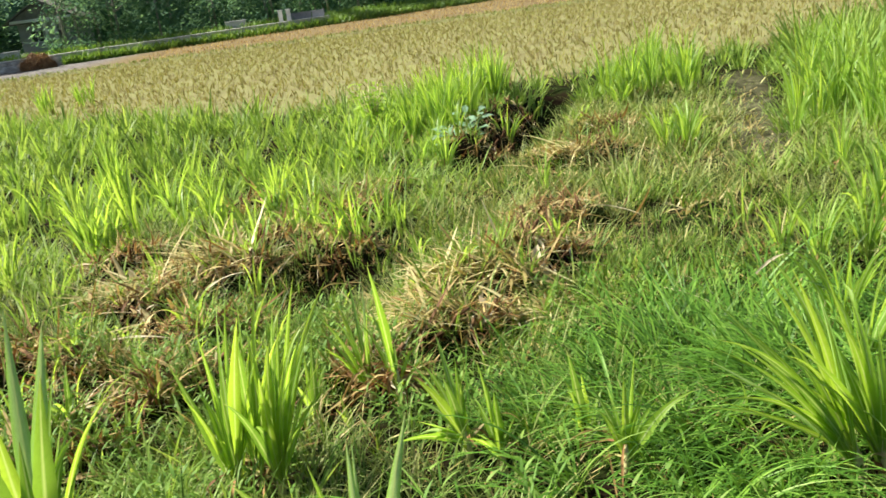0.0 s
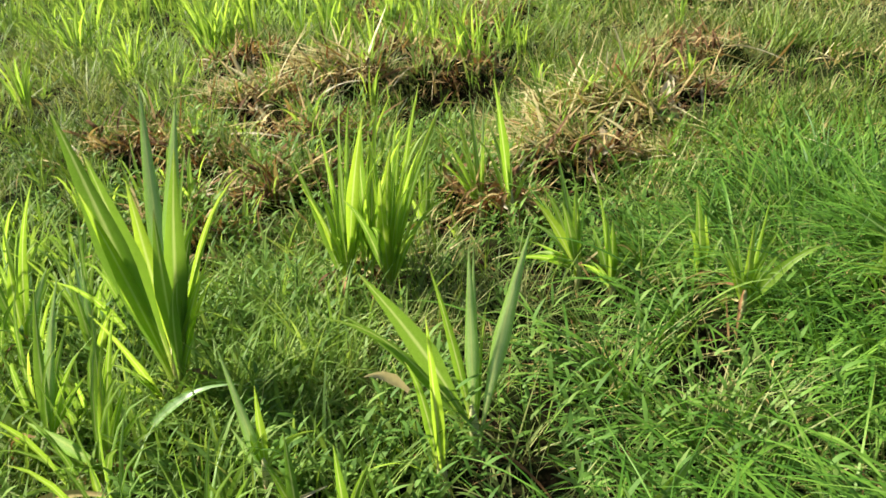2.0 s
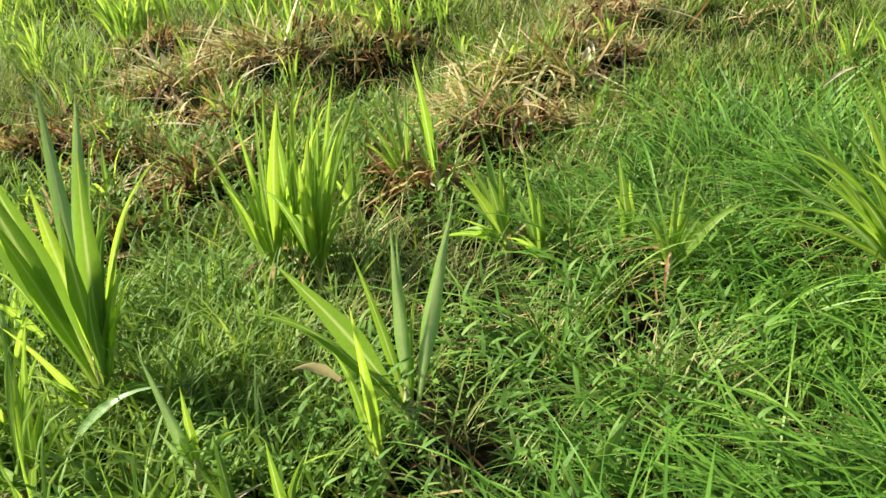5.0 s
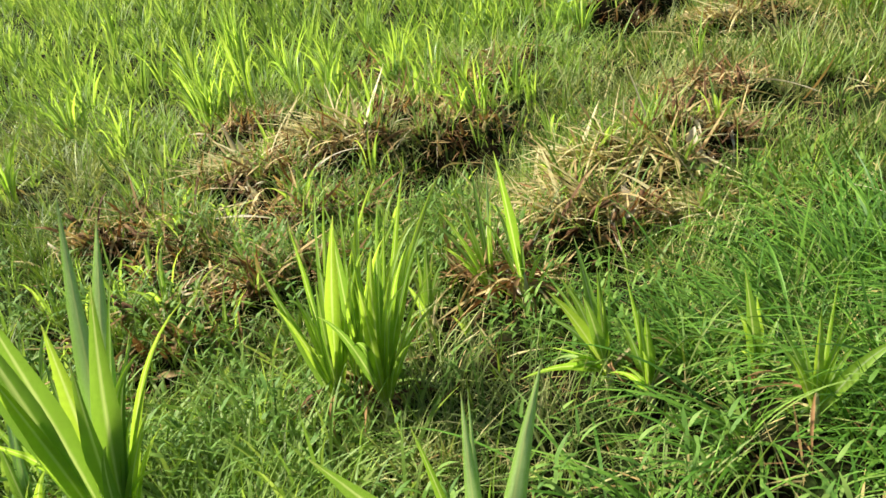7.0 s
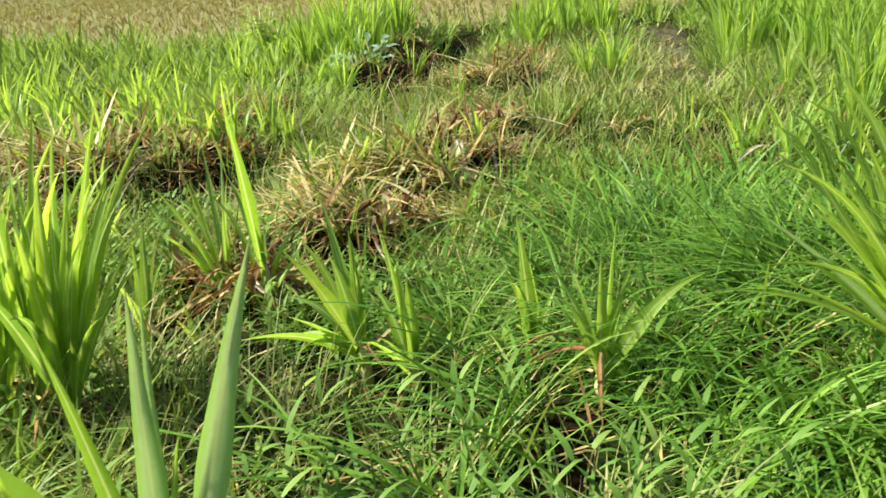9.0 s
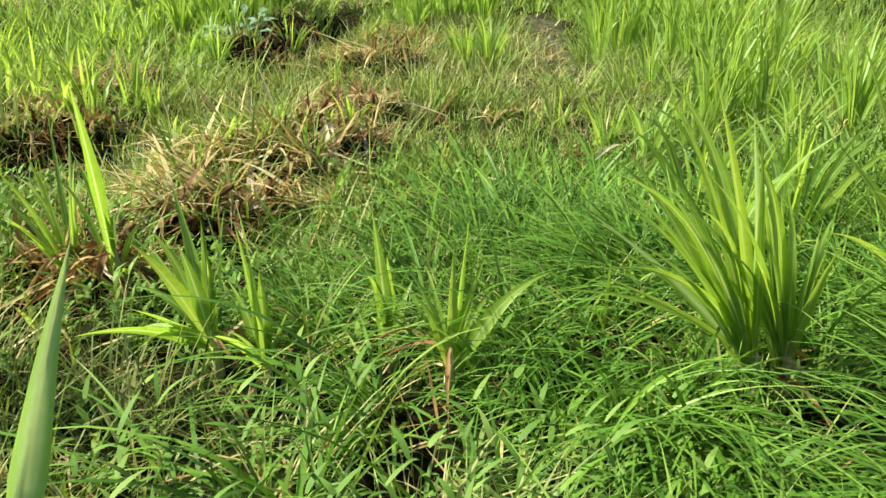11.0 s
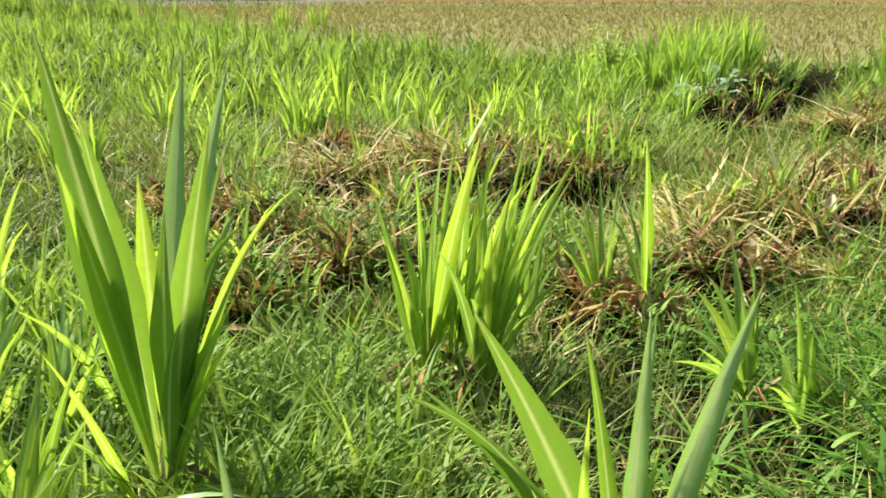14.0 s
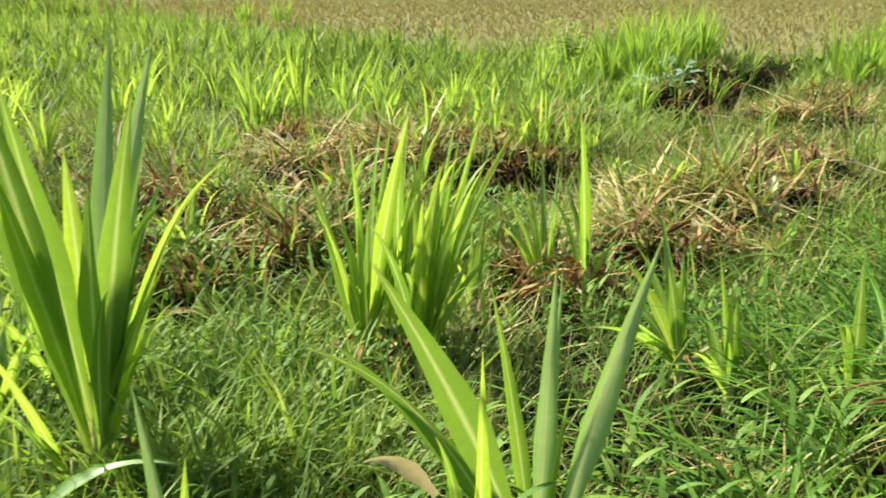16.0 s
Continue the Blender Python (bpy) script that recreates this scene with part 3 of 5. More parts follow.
def cane_plant(label, shoots, husks=0, grey=(), more=0.3, reach=0.22, deep=(), wide=1.1, grow=(1.05, 1.05)):
    (x0, y0), _ = shoots[0]
    top = thing("cane_plant", x0, y0, label, "plant", "cane plants")
    z0 = top.location.z
    feet = []
    for n, ((x, y), leaves) in enumerate(shoots):
        b = np.array([x - x0, y - y0, float(height(x, y)) - z0])
        feet.append(b)
        tall = max(l[2] for l in leaves)
        r = 0.008 + 0.010 * min(1, tall)
        hs = 0.04 + 0.20 * tall
        mean = np.mean([l[:2] for l in leaves], axis=0) / (tall + 0.05)
        axis = lambda f: b + np.array([mean[0] * hs * 0.5 * f, mean[1] * hs * 0.5 * f, hs * f])
        part_of(top, "stem", tube_mesh("stem", [b + (0, 0, -0.03), axis(0.35), axis(0.7), axis(1.0)], [r * 1.15, r, r * 0.8, r * 0.3], 8, STEM), "pale leaf sheaths round the stem")
        extra = []
        for k in range(int(len(leaves) * more)):
            (ax, ay, az, aw), (bx, by, bz, bw) = leaves[k % len(leaves)], leaves[(k * 3 + 1) % len(leaves)]
            f, g = 0.15 + 0.7 * rng.random(), 0.62 + 0.34 * rng.random()
            extra.append((ax * f + bx * (1 - f), (ay + by) / 2 + 0.05 * rng.standard_normal(), max(0.06, (az * f + bz * (1 - f)) * g), (aw + bw) * (0.26 + 0.16 * rng.random())))
        for k, (dx, dy, dz, w) in enumerate(leaves + extra):
            tip = b + np.array([dx * grow[0], dy * grow[0], dz * grow[1]])
            out = math.hypot(dx, dy)
            f = 0.25 + 0.6 * (k * 0.618 % 1)
            start = axis(f if dz > hs * 1.2 else 0.3) + np.array([dx, dy, 0]) / (out + 0.05) * r * 0.7
            d = tip - start
            ctrl = start + d * (0.40, 0.40, 0.54)
            if dz < 0.2 and out > 0.12:
                ctrl[2] += 0.40 * out
            face = (0.8 * math.sin(k * 2.1 + n), -1.0, 0.12 + 0.5 * out / (abs(dz) + 0.1))
            bluish = k in grey and n == 0
            me = leaf_mesh("leaf", start, ctrl, tip, w * wide, 14, 0.40, 0.07, 0.0 if bluish else 0.3 * math.sin(k * 3.7), CANE_GREY if bluish else CANE_DEEP if k in deep or (k * 7 + n * 3) % 6 == 0 else CANE, (0.15, -1.0, 0.2) if bluish else face, bend=0.0 if bluish or w > 0.04 else 0.16 * dz * ((k * 0.37 + n * 0.21) % 1) ** 1.5)
            part_of(top, "leaf", me, "bluish-green leaf, sky sheen in its colour, with a pale midrib" if bluish else "")
    hanging_leaves(top, husks, feet, reach, 0.05 + 0.22 * tall)
    return top


cane_plant("bright green cane plant with broad striped leaves", [
    ((0.25, -0.83), [(0.14, 0.08, 0.53, 0.038), (0.01, 0.07, 0.50, 0.030), (0.02, 0.09, 0.49, 0.018), (-0.07, 0.02, 0.49, 0.022), (-0.19, -0.12, 0.56, 0.050), (-0.23, -0.06, 0.50, 0.032), (-0.25, -0.04, 0.44, 0.030), (0.03, 0.05, 0.36, 0.014), (-0.07, -0.08, 0.22, 0.014)]),
    ((0.17, -0.92), [(-0.00, -0.07, 0.52, 0.028), (-0.04, -0.03, 0.42, 0.022), (-0.12, -0.10, 0.23, 0.016), (-0.04, 0.03, 0.14, 0.014)]),
], husks=0, grey=(0, 1, 2), more=0.0, deep=(4, 5, 6))
CLUMP_WEST = ((-0.13, -0.02), [(-0.08, -0.04, 0.51, 0.030), (-0.02, 0.04, 0.57, 0.022), (0.01, 0.16, 0.62, 0.026), (0.10, -0.12, 0.64, 0.036), (0.04, 0.12, 0.63, 0.018), (0.00, -0.02, 0.46, 0.018), (0.04, 0.05, 0.51, 0.020), (0.10, 0.02, 0.51, 0.022), (-0.03, 0.02, 0.42, 0.028), (-0.05, -0.08, 0.44, 0.020), (0.12, 0.18, 0.62, 0.022)])
CLUMP_EAST = ((0.00, -0.06), [(0.11, 0.14, 0.63, 0.026), (0.17, 0.22, 0.60, 0.024), (0.09, 0.06, 0.59, 0.026), (0.06, 0.02, 0.62, 0.026), (0.04, -0.05, 0.59, 0.032), (0.13, 0.12, 0.55, 0.018), (0.10, -0.04, 0.54, 0.022), (0.02, -0.10, 0.54, 0.028), (0.08, -0.08, 0.50, 0.020), (-0.05, -0.12, 0.46, 0.026), (-0.01, 0.08, 0.58, 0.022), (0.14, 0.04, 0.54, 0.020)])
CLUMP_BACK = ((-0.07, 0.03), [(0.03, -0.08, 0.60, 0.034), (0.05, -0.12, 0.53, 0.026), (0.07, 0.10, 0.62, 0.024), (0.11, -0.08, 0.56, 0.030), (-0.02, 0.00, 0.51, 0.022), (0.09, -0.15, 0.48, 0.026), (0.13, 0.08, 0.55, 0.022), (0.02, 0.12, 0.56, 0.022), (0.15, 0.10, 0.47, 0.020)])
cane_plant("dense clump of upright bright green cane leaves", [CLUMP_WEST, CLUMP_EAST, CLUMP_BACK], husks=20, more=1.3, wide=1.12, grow=(1.3, 1.10))
cane_plant("short cane shoot with broad dark leaves", [
    ((0.10, 0.50), [(0.04, 0.00, 0.37, 0.028), (-0.06, 0.02, 0.12, 0.024), (0.06, 0.03, 0.27, 0.022), (-0.00, 0.05, 0.30, 0.022), (-0.04, -0.04, 0.24, 0.020)]),
], husks=4, grey=(), more=0.4)
cane_plant("single small cane shoot in rusty leaves", [
    ((0.24, 0.42), [(-0.03, -0.00, 0.21, 0.022), (-0.05, -0.02, 0.17, 0.016), (0.00, 0.03, 0.16, 0.014)]),
], husks=4, grey=(), more=0.0)
cane_plant("cane plant with reddish dead leaves round its base", [
    ((0.33, 0.56), [(-0.02, 0.22, 0.45, 0.020), (-0.15, 0.05, 0.40, 0.018), (0.03, 0.12, 0.45, 0.016), (-0.08, 0.12, 0.40, 0.016), (-0.13, -0.05, 0.29, 0.014), (-0.07, 0.00, 0.30, 0.018), (-0.17, 0.10, 0.32, 0.014), (0.01, 0.02, 0.34, 0.016)]),
    ((0.43, 0.40), [(-0.04, -0.05, 0.56, 0.036), (-0.03, 0.06, 0.43, 0.024), (-0.09, 0.04, 0.38, 0.018), (-0.01, -0.02, 0.25, 0.014), (0.07, -0.00, 0.23, 0.014), (0.09, -0.02, 0.17, 0.013), (0.04, 0.04, 0.14, 0.012)]),
], husks=54, grey=(2,), more=0.8, reach=0.26)
cane_plant("low cane plant with leaves spread sideways", [
    ((0.61, -0.04), [(-0.04, 0.14, 0.35, 0.022), (-0.12, 0.02, 0.29, 0.026), (-0.08, 0.06, 0.32, 0.022), (0.00, 0.08, 0.29, 0.020), (-0.21, -0.29, 0.29, 0.016), (-0.14, -0.10, 0.17, 0.014), (-0.05, -0.03, 0.29, 0.024)]),
    ((0.70, -0.12), [(-0.03, 0.06, 0.34, 0.018), (0.00, 0.02, 0.27, 0.022), (-0.04, 0.08, 0.24, 0.018), (0.04, -0.02, 0.19, 0.014), (-0.10, -0.10, 0.22, 0.013)]),
], husks=6, grey=(5,), more=1.2, wide=1.45, grow=(1.15, 1.12))
cane_plant("small cane plant with two forked shoots", [
    ((1.01, -0.02), [(-0.07, -0.10, 0.42, 0.028), (0.00, 0.02, 0.28, 0.028), (0.06, 0.04, 0.21, 0.020), (-0.06, -0.05, 0.17, 0.014)]),
    ((1.03, -0.32), [(0.08, 0.10, 0.33, 0.018), (0.03, 0.06, 0.29, 0.020), (0.17, -0.01, 0.27, 0.026), (-0.06, 0.08, 0.27, 0.020), (-0.05, 0.02, 0.23, 0.016), (0.13, 0.08, 0.17, 0.014)]),
], husks=8, grey=(), more=0.8, wide=1.3, grow=(1.1, 1.08))
cane_plant("tall cane plant with very broad green leaves", [
    ((-0.53, -0.55), [(-0.06, -0.08, 0.85, 0.078), (-0.05, -0.02, 0.73, 0.058), (0.00, 0.25, 0.80, 0.044), (0.11, 0.16, 0.78, 0.046), (0.13, 0.02, 0.71, 0.052), (0.10, 0.03, 0.44, 0.032), (0.11, 0.06, 0.54, 0.022), (0.12, 0.06, 0.39, 0.016), (0.10, 0.02, 0.34, 0.016), (0.07, -0.03, 0.59, 0.044), (0.08, -0.06, 0.48, 0.030), (0.13, 0.10, 0.70, 0.030), (0.14, 0.05, 0.62, 0.026), (0.17, 0.12, 0.66, 0.024), (0.18, 0.08, 0.56, 0.018)]),
    ((-0.55, -0.58), [(-0.07, -0.10, 0.40, 0.017), (-0.06, -0.10, 0.28, 0.016), (-0.12, -0.04, 0.20, 0.014), (0.22, -0.04, 0.12, 0.026), (-0.03, -0.16, 0.04, 0.024)]),
], husks=3, grey=(2, 3), more=0.6, deep=(1, 4, 9, 10, 12))
cane_plant("slim cane plant with long narrow leaves", [
    ((-1.02, -0.36), [(-0.10, 0.10, 0.61, 0.028), (0.13, 0.05, 0.57, 0.024), (-0.07, 0.15, 0.50, 0.016), (0.04, 0.00, 0.35, 0.034), (0.13, 0.02, 0.33, 0.026), (0.07, -0.03, 0.25, 0.028), (-0.18, 0.05, 0.32, 0.022), (0.00, -0.03, 0.21, 0.022)]),
], husks=2, grey=(4,), more=0.3)
cane_plant("broad-leaved green cane shoot with bent glossy leaves", [
    ((-0.62, -0.84), [(0.03, 0.10, 0.43, 0.030), (0.05, 0.15, 0.42, 0.020), (0.11, 0.03, 0.24, 0.022), (0.09, 0.06, 0.29, 0.018), (-0.10, -0.05, 0.26, 0.036), (0.06, 0.02, 0.35, 0.030), (-0.05, -0.10, 0.17, 0.024), (0.16, -0.06, 0.12, 0.020), (-0.16, 0.02, 0.10, 0.022)]),
], husks=5, grey=(4,), more=0.4, deep=(0, 4, 6), reach=0.14)
cane_plant("upright pair of yellow-green cane shoots in grass", [
    ((-0.78, -0.79), [(0.08, 0.05, 0.48, 0.030), (0.11, 0.10, 0.48, 0.026), (0.11, -0.03, 0.42, 0.022), (0.12, 0.06, 0.24, 0.018), (0.13, 0.04, 0.34, 0.016), (-0.08, -0.04, 0.22, 0.020)]),
], husks=3, grey=(1,), more=0.3, reach=0.14)
cane_plant("low cane shoots among mixed grass", [
    ((-0.80, -0.42), [(-0.00, 0.02, 0.34, 0.028), (0.00, 0.08, 0.29, 0.026), (0.07, 0.10, 0.28, 0.022), (-0.04, 0.14, 0.33, 0.020), (0.11, -0.04, 0.27, 0.022), (0.04, -0.08, 0.28, 0.020)]),
], husks=2, grey=(1, 3), more=0.5)
cane_plant("large dense cane clump with many arching leaves", [
    ((1.63, -0.56), [(-0.39, 0.05, 0.56, 0.022), (-0.23, 0.10, 0.62, 0.030), (-0.14, 0.14, 0.65, 0.030), (-0.20, 0.02, 0.62, 0.032), (-0.18, -0.05, 0.58, 0.030), (-0.37, -0.04, 0.57, 0.026), (-0.39, -0.10, 0.52, 0.024), (-0.32, 0.10, 0.53, 0.022), (-0.41, -0.06, 0.43, 0.018), (-0.43, 0.03, 0.43, 0.018)]),
    ((1.68, -0.58), [(-0.12, 0.12, 0.60, 0.028), (-0.12, 0.02, 0.52, 0.030), (0.07, 0.04, 0.40, 0.028), (-0.05, -0.05, 0.41, 0.024), (0.05, 0.12, 0.42, 0.026), (-0.14, 0.16, 0.51, 0.026), (-0.32, -0.08, 0.52, 0.028), (0.01, 0.18, 0.53, 0.024), (-0.03, -0.08, 0.36, 0.022), (-0.29, 0.02, 0.46, 0.022)]),
], husks=8, grey=(4, 9), more=1.3, grow=(1.03, 1.13))
cane_plant("cane clump with long arching leaves", [
    ((2.32, -0.39), [(-0.40, 0.00, 0.62, 0.030), (-0.22, 0.05, 0.55, 0.030), (-0.39, -0.05, 0.29, 0.026), (0.01, 0.10, 0.51, 0.030), (-0.01, 0.00, 0.41, 0.026), (-0.19, 0.10, 0.39, 0.024)]),
], husks=3, grey=(3,), more=1.8, grow=(1.05, 1.25))
cane_plant("low cane shoot with a long slanting leaf", [
    ((0.55, -1.12), [(0.14, 0.05, 0.22, 0.030), (-0.01, 0.10, 0.10, 0.018), (-0.07, 0.00, 0.10, 0.018)]),
], more=0.0)
cane_plant("young upright cane shoots in weeds", [
    ((-0.14, -1.03), [(0.00, 0.03, 0.25, 0.024), (-0.06, 0.05, 0.17, 0.016)]),
    ((-0.04, -1.04), [(0.00, 0.02, 0.25, 0.024), (0.06, 0.03, 0.20, 0.016)]),
], more=0.0)
cane_plant("young pale green grass shoot with drooping leaves", [
    ((-0.22, -0.93), [(-0.06, 0.06, 0.36, 0.024), (0.00, 0.05, 0.27, 0.022), (-0.05, 0.00, 0.20, 0.018), (0.12, 0.02, 0.16, 0.014)]),
], grey=(0, 2), more=0.3)


# ---- tufts of regrown cane: a few kinds, copied over the plot ----
def cane_tuft(x, y, n, tall, spread, width, label, dry=0, mats=(CANE, CANE_DEEP, CANE)):
    top = thing("cane_tuft", x, y, label, "plant", "cane tufts")
    for k in range(n):
        a = 2 * math.pi * (k + rng.random()) / n
        h = tall * (0.55 + 0.45 * rng.random())
        o = spread * (0.25 + 0.75 * rng.random())
        s = np.array([0.05 * math.cos(a) * rng.random(), 0.05 * math.sin(a) * rng.random(), -0.01])
        droop = 0.22 * rng.random() ** 1.5
        t = s + np.array([o * (1 + droop) * math.cos(a), o * (1 + droop) * math.sin(a), h * (1 - 0.7 * droop)])
        c = s + np.array([0.28 * o * math.cos(a), 0.22 * o * math.sin(a), (0.66 + 0.5 * droop) * h])
        part_of(top, "leaf", leaf_mesh("leaf", s, c, t, width * (0.7 + 0.5 * rng.random()), 5, 0.3, 0.05, rng.standard_normal() * 0.6, mats[k % 3],
                                       (math.sin(a * 3), -1.0, 0.3), bend=0.10 * tall * rng.random() ** 2))
    for k in range(dry):
        a = -math.pi / 2 + 1.2 * rng.standard_normal()
        s = np.array([0.03 * math.cos(a), 0.03 * math.sin(a), 0.10 + 0.10 * rng.random()])
        t = np.array([(0.10 + 0.12 * rng.random()) * math.cos(a), (0.10 + 0.12 * rng.random()) * math.sin(a), 0.01])
        part_of(top, "dead_leaf", leaf_mesh("dead_leaf", s, (s + t) / 2 + (0, 0, 0.05), t, 0.022, 4, 0.4, 0.2, 1.0, HUSK), "dry brown leaf at the base")
    return top


KINDS = [cane_tuft(-1.74, 4.31, 14, 0.62, 0.26, 0.028, "dense bright green cane tuft in the weedy plot", 3),
         cane_tuft(-1.30, 4.15, 8, 0.85, 0.10, 0.034, "tall narrow spike of dark green cane leaves"),
         cane_tuft(0.38, 2.62, 9, 0.45, 0.17, 0.022, "small yellow-green cane shoot rising from dry straw"),
         cane_tuft(0.73, 3.16, 4, 0.36, 0.06, 0.026, "single young cane shoot among thin grass"),
         cane_tuft(2.45, 7.35, 16, 0.66, 0.32, 0.028, "thick bright green tuft along the furrow", 2),
         cane_tuft(4.75, 4.5, 17, 0.88, 0.26, 0.028, "tall thick stand of bright green cane", 2),
         cane_tuft(-0.64, 3.75, 6, 0.30, 0.14, 0.018, "low pale green shoot leaning from brown stubble"),
         cane_tuft(-1.08, -0.45, 13, 0.46, 0.26, 0.021, "leafy young cane shoots in mixed grass", 0, (CANE_DEEP, CANE_DEEP, CANE))]


def put_tufts(kind, spots, sizes=(0.8, 1.15)):
    for x, y in spots:
        k = sizes[0] + (sizes[1] - sizes[0]) * rng.random()
        m = pose(x, y, float(height(x, y)), 0, 0, 360 * rng.random())
        c = copy_thing(KINDS[kind], m)
        c.scale = (k, k, k)


put_tufts(0, [(-3.05, 2.35), (-2.75, 2.75), (-2.07, 6.9), (-1.84, 4.75), (-0.69, 4.4), (-3.4, 3.2), (-3.9, 4.4), (-2.9, 4.9), (-1.2, 5.2), (-0.2, 5.0)])
put_tufts(1, [(-2.2, 7.4), (-4.2, 9.0)], (0.9, 1.2))
put_tufts(2, [(0.15, 3.1), (-0.25, 2.3), (1.33, 2.46), (-1.5, 2.3), (0.1, 4.0), (1.9, 3.6), (3.35, 4.6), (3.1, 5.3), (2.6, 1.9)], (0.7, 1.05))
put_tufts(3, [(-0.05, 3.35), (-0.9, 2.9), (-1.35, 1.1), (-1.05, 1.3), (1.1, 3.3), (-0.62, 1.0)], (0.7, 1.1))
put_tufts(6, [(0.9, 1.6), (1.1, 1.75), (-0.8, 2.2), (-0.95, 2.05), (-0.5, 2.5), (-0.4, 2.75), (0.0, 3.2), (-1.0, 1.4), (-1.1, 1.2), (-0.8, 0.6), (1.4, 1.9), (2.3, 4.4), (2.6, 4.6)], (0.5, 1.0))
put_tufts(6, [(-1.15, 1.75), (-0.35, 2.6), (-1.7, 1.2), (1.5, 2.1), (0.75, 2.4), (-0.5, 1.6)], (0.7, 1.2))
# rows each side of the furrow, and the thick stand to the east
def row(a, b, count, side):
    """Spots along the row from a to b, up to side metres to its west (or east, if positive)."""
    t, o = rng.random(count), side * rng.random(count)
    return [(a[0] + (b[0] - a[0]) * f + 0.90 * w, a[1] + (b[1] - a[1]) * f - 0.43 * w) for f, w in zip(t, o)]


put_tufts(5, row((1.60, 6.75), (3.05, 10.0), 28, -0.8), (0.85, 1.1))
put_tufts(4, row((0.95, 7.1), (2.5, 10.4), 18, -0.9), (0.8, 1.15))
put_tufts(4, [(1.35, 6.2), (1.55, 6.5), (1.2, 5.9), (1.0, 6.4), (0.7, 6.2), (1.45, 5.8)], (0.6, 0.85))
put_tufts(5, row((1.75, 7.0), (3.15, 10.1), 14, -0.4), (1.0, 1.3))
put_tufts(5, row((3.9, 8.1), (5.2, 10.2), 20, 1.2), (0.9, 1.2))
put_tufts(4, row((3.9, 7.4), (4.4, 8.4), 4, 0.5), (0.7, 0.9))
put_tufts(5, row((4.45, 3.6), (5.6, 5.8), 12, 1.2), (0.85, 1.2))
EAST = row((5.0, 4.6), (7.6, 9.6), 60, 1.8) + row((7.0, 7.0), (9.0, 11.0), 14, 2.0)
put_tufts(4, row((4.2, 2.6), (5.2, 4.4), 8, 1.4), (0.8, 1.1))
put_tufts(5, row((2.9, 1.2), (4.3, 4.2), 20, 1.2), (0.6, 0.9))
put_tufts(0, [(3.40, 4.35), (3.52, 4.55), (3.38, 4.75)], (0.85, 1.0))
put_tufts(5, row((4.55, 4.3), (6.3, 8.2), 20, 0.9), (0.95, 1.25))
put_tufts(0, [(2.4 + 1.2 * rng.random(), -0.4 + 2.2 * rng.random()) for k in range(10)], (0.6, 0.9))
put_tufts(7, [(-0.92, -0.58), (-0.74, -0.64), (-0.95, -0.82), (-0.64, -0.88), (-1.22, -0.22), (-0.72, -0.30), (-0.52, -1.05), (-0.86, -1.02), (-0.32, -1.12)], (0.65, 1.0))
put_tufts(5, [(-5.8, 20.1), (-5.95, 20.3), (-6.5, 19.2), (-6.65, 19.4), (-5.6, 20.2), (-6.35, 19.3)], (0.95, 1.15))
WEST_END = [(-13.0 + 1.0 * rng.standard_normal(), 20.9 + 0.4 * rng.standard_normal()) for k in range(16)] + [(-15.6 + 0.9 * rng.standard_normal(), 21.5 + 0.4 * rng.standard_normal()) for k in range(20)] + [(-8.2, 20.3), (-11.2, 22.0)]
put_tufts(7, [(-1.05, -0.28), (-1.22, -0.02), (-0.95, -0.12), (-1.38, 0.12), (-1.12, 0.22), (-1.45, -0.10), (-1.62, 0.35), (-1.9, 0.8), (-2.1, 1.2), (-1.75, 0.7)], (0.7, 1.0))
# the open stand to the west and north
def west_spots(count, y0, y1):
    spots = []
    while len(spots) < count:
        x, y = -17 + 19.5 * rng.random(), y0 + (y1 - y0) * rng.random()
        if y < plot_edge(x) - 0.2 and x > -1.6 - 1.02 * (y + 1) and clearing(x, y) < 0.3 and not (x > 0.8 and y < 6.5):
            spots.append((x, y))
    return spots


put_tufts(0, west_spots(24, 4.2, 6.0), (0.65, 1.0))
put_tufts(2, west_spots(16, 4.0, 7.0), (0.9, 1.3))
put_tufts(2, [(0.05, 3.30), (0.30, 2.72), (0.42, 2.60), (-0.25, 2.95), (0.62, 3.3)], (0.9, 1.2))
put_tufts(2, [(-1.25, 0.75), (-1.10, 0.90), (-1.42, 0.95), (-1.0, 0.62)], (0.6, 0.85))
put_tufts(0, [(-2.42, 2.61), (-2.15, 3.77)], (0.75, 0.95))
put_tufts(1, [(-1.88, 6.13), (-1.80, 6.20), (-1.95, 6.05)], (0.85, 1.0))
put_tufts(0, [(-1.53, 3.99), (-1.46, 4.05), (-1.60, 3.95), (-2.74, 4.21), (0.55, 6.28), (0.12, 6.44), (-2.65, 6.11), (-2.39, 6.21), (1.71, 6.37), (1.50, 6.6), (0.9, 6.8)], (0.8, 1.0))
put_tufts(2, [(-2.03, 3.29), (-1.98, 3.33), (-0.54, 3.68), (-1.04, 6.39), (-0.01, 3.26), (-0.58, 6.36), (-0.16, 5.38), (1.49, 5.99), (1.40, 6.1)], (0.85, 1.1))
put_tufts(5, [(1.68, 8.57), (2.05, 7.65), (2.1, 8.2), (1.8, 7.7)], (0.9, 1.15))
put_tufts(4, [(3.08, 6.49), (3.15, 6.55), (3.62, 5.02), (3.55, 5.25), (3.45, 4.95)], (0.6, 0.8))
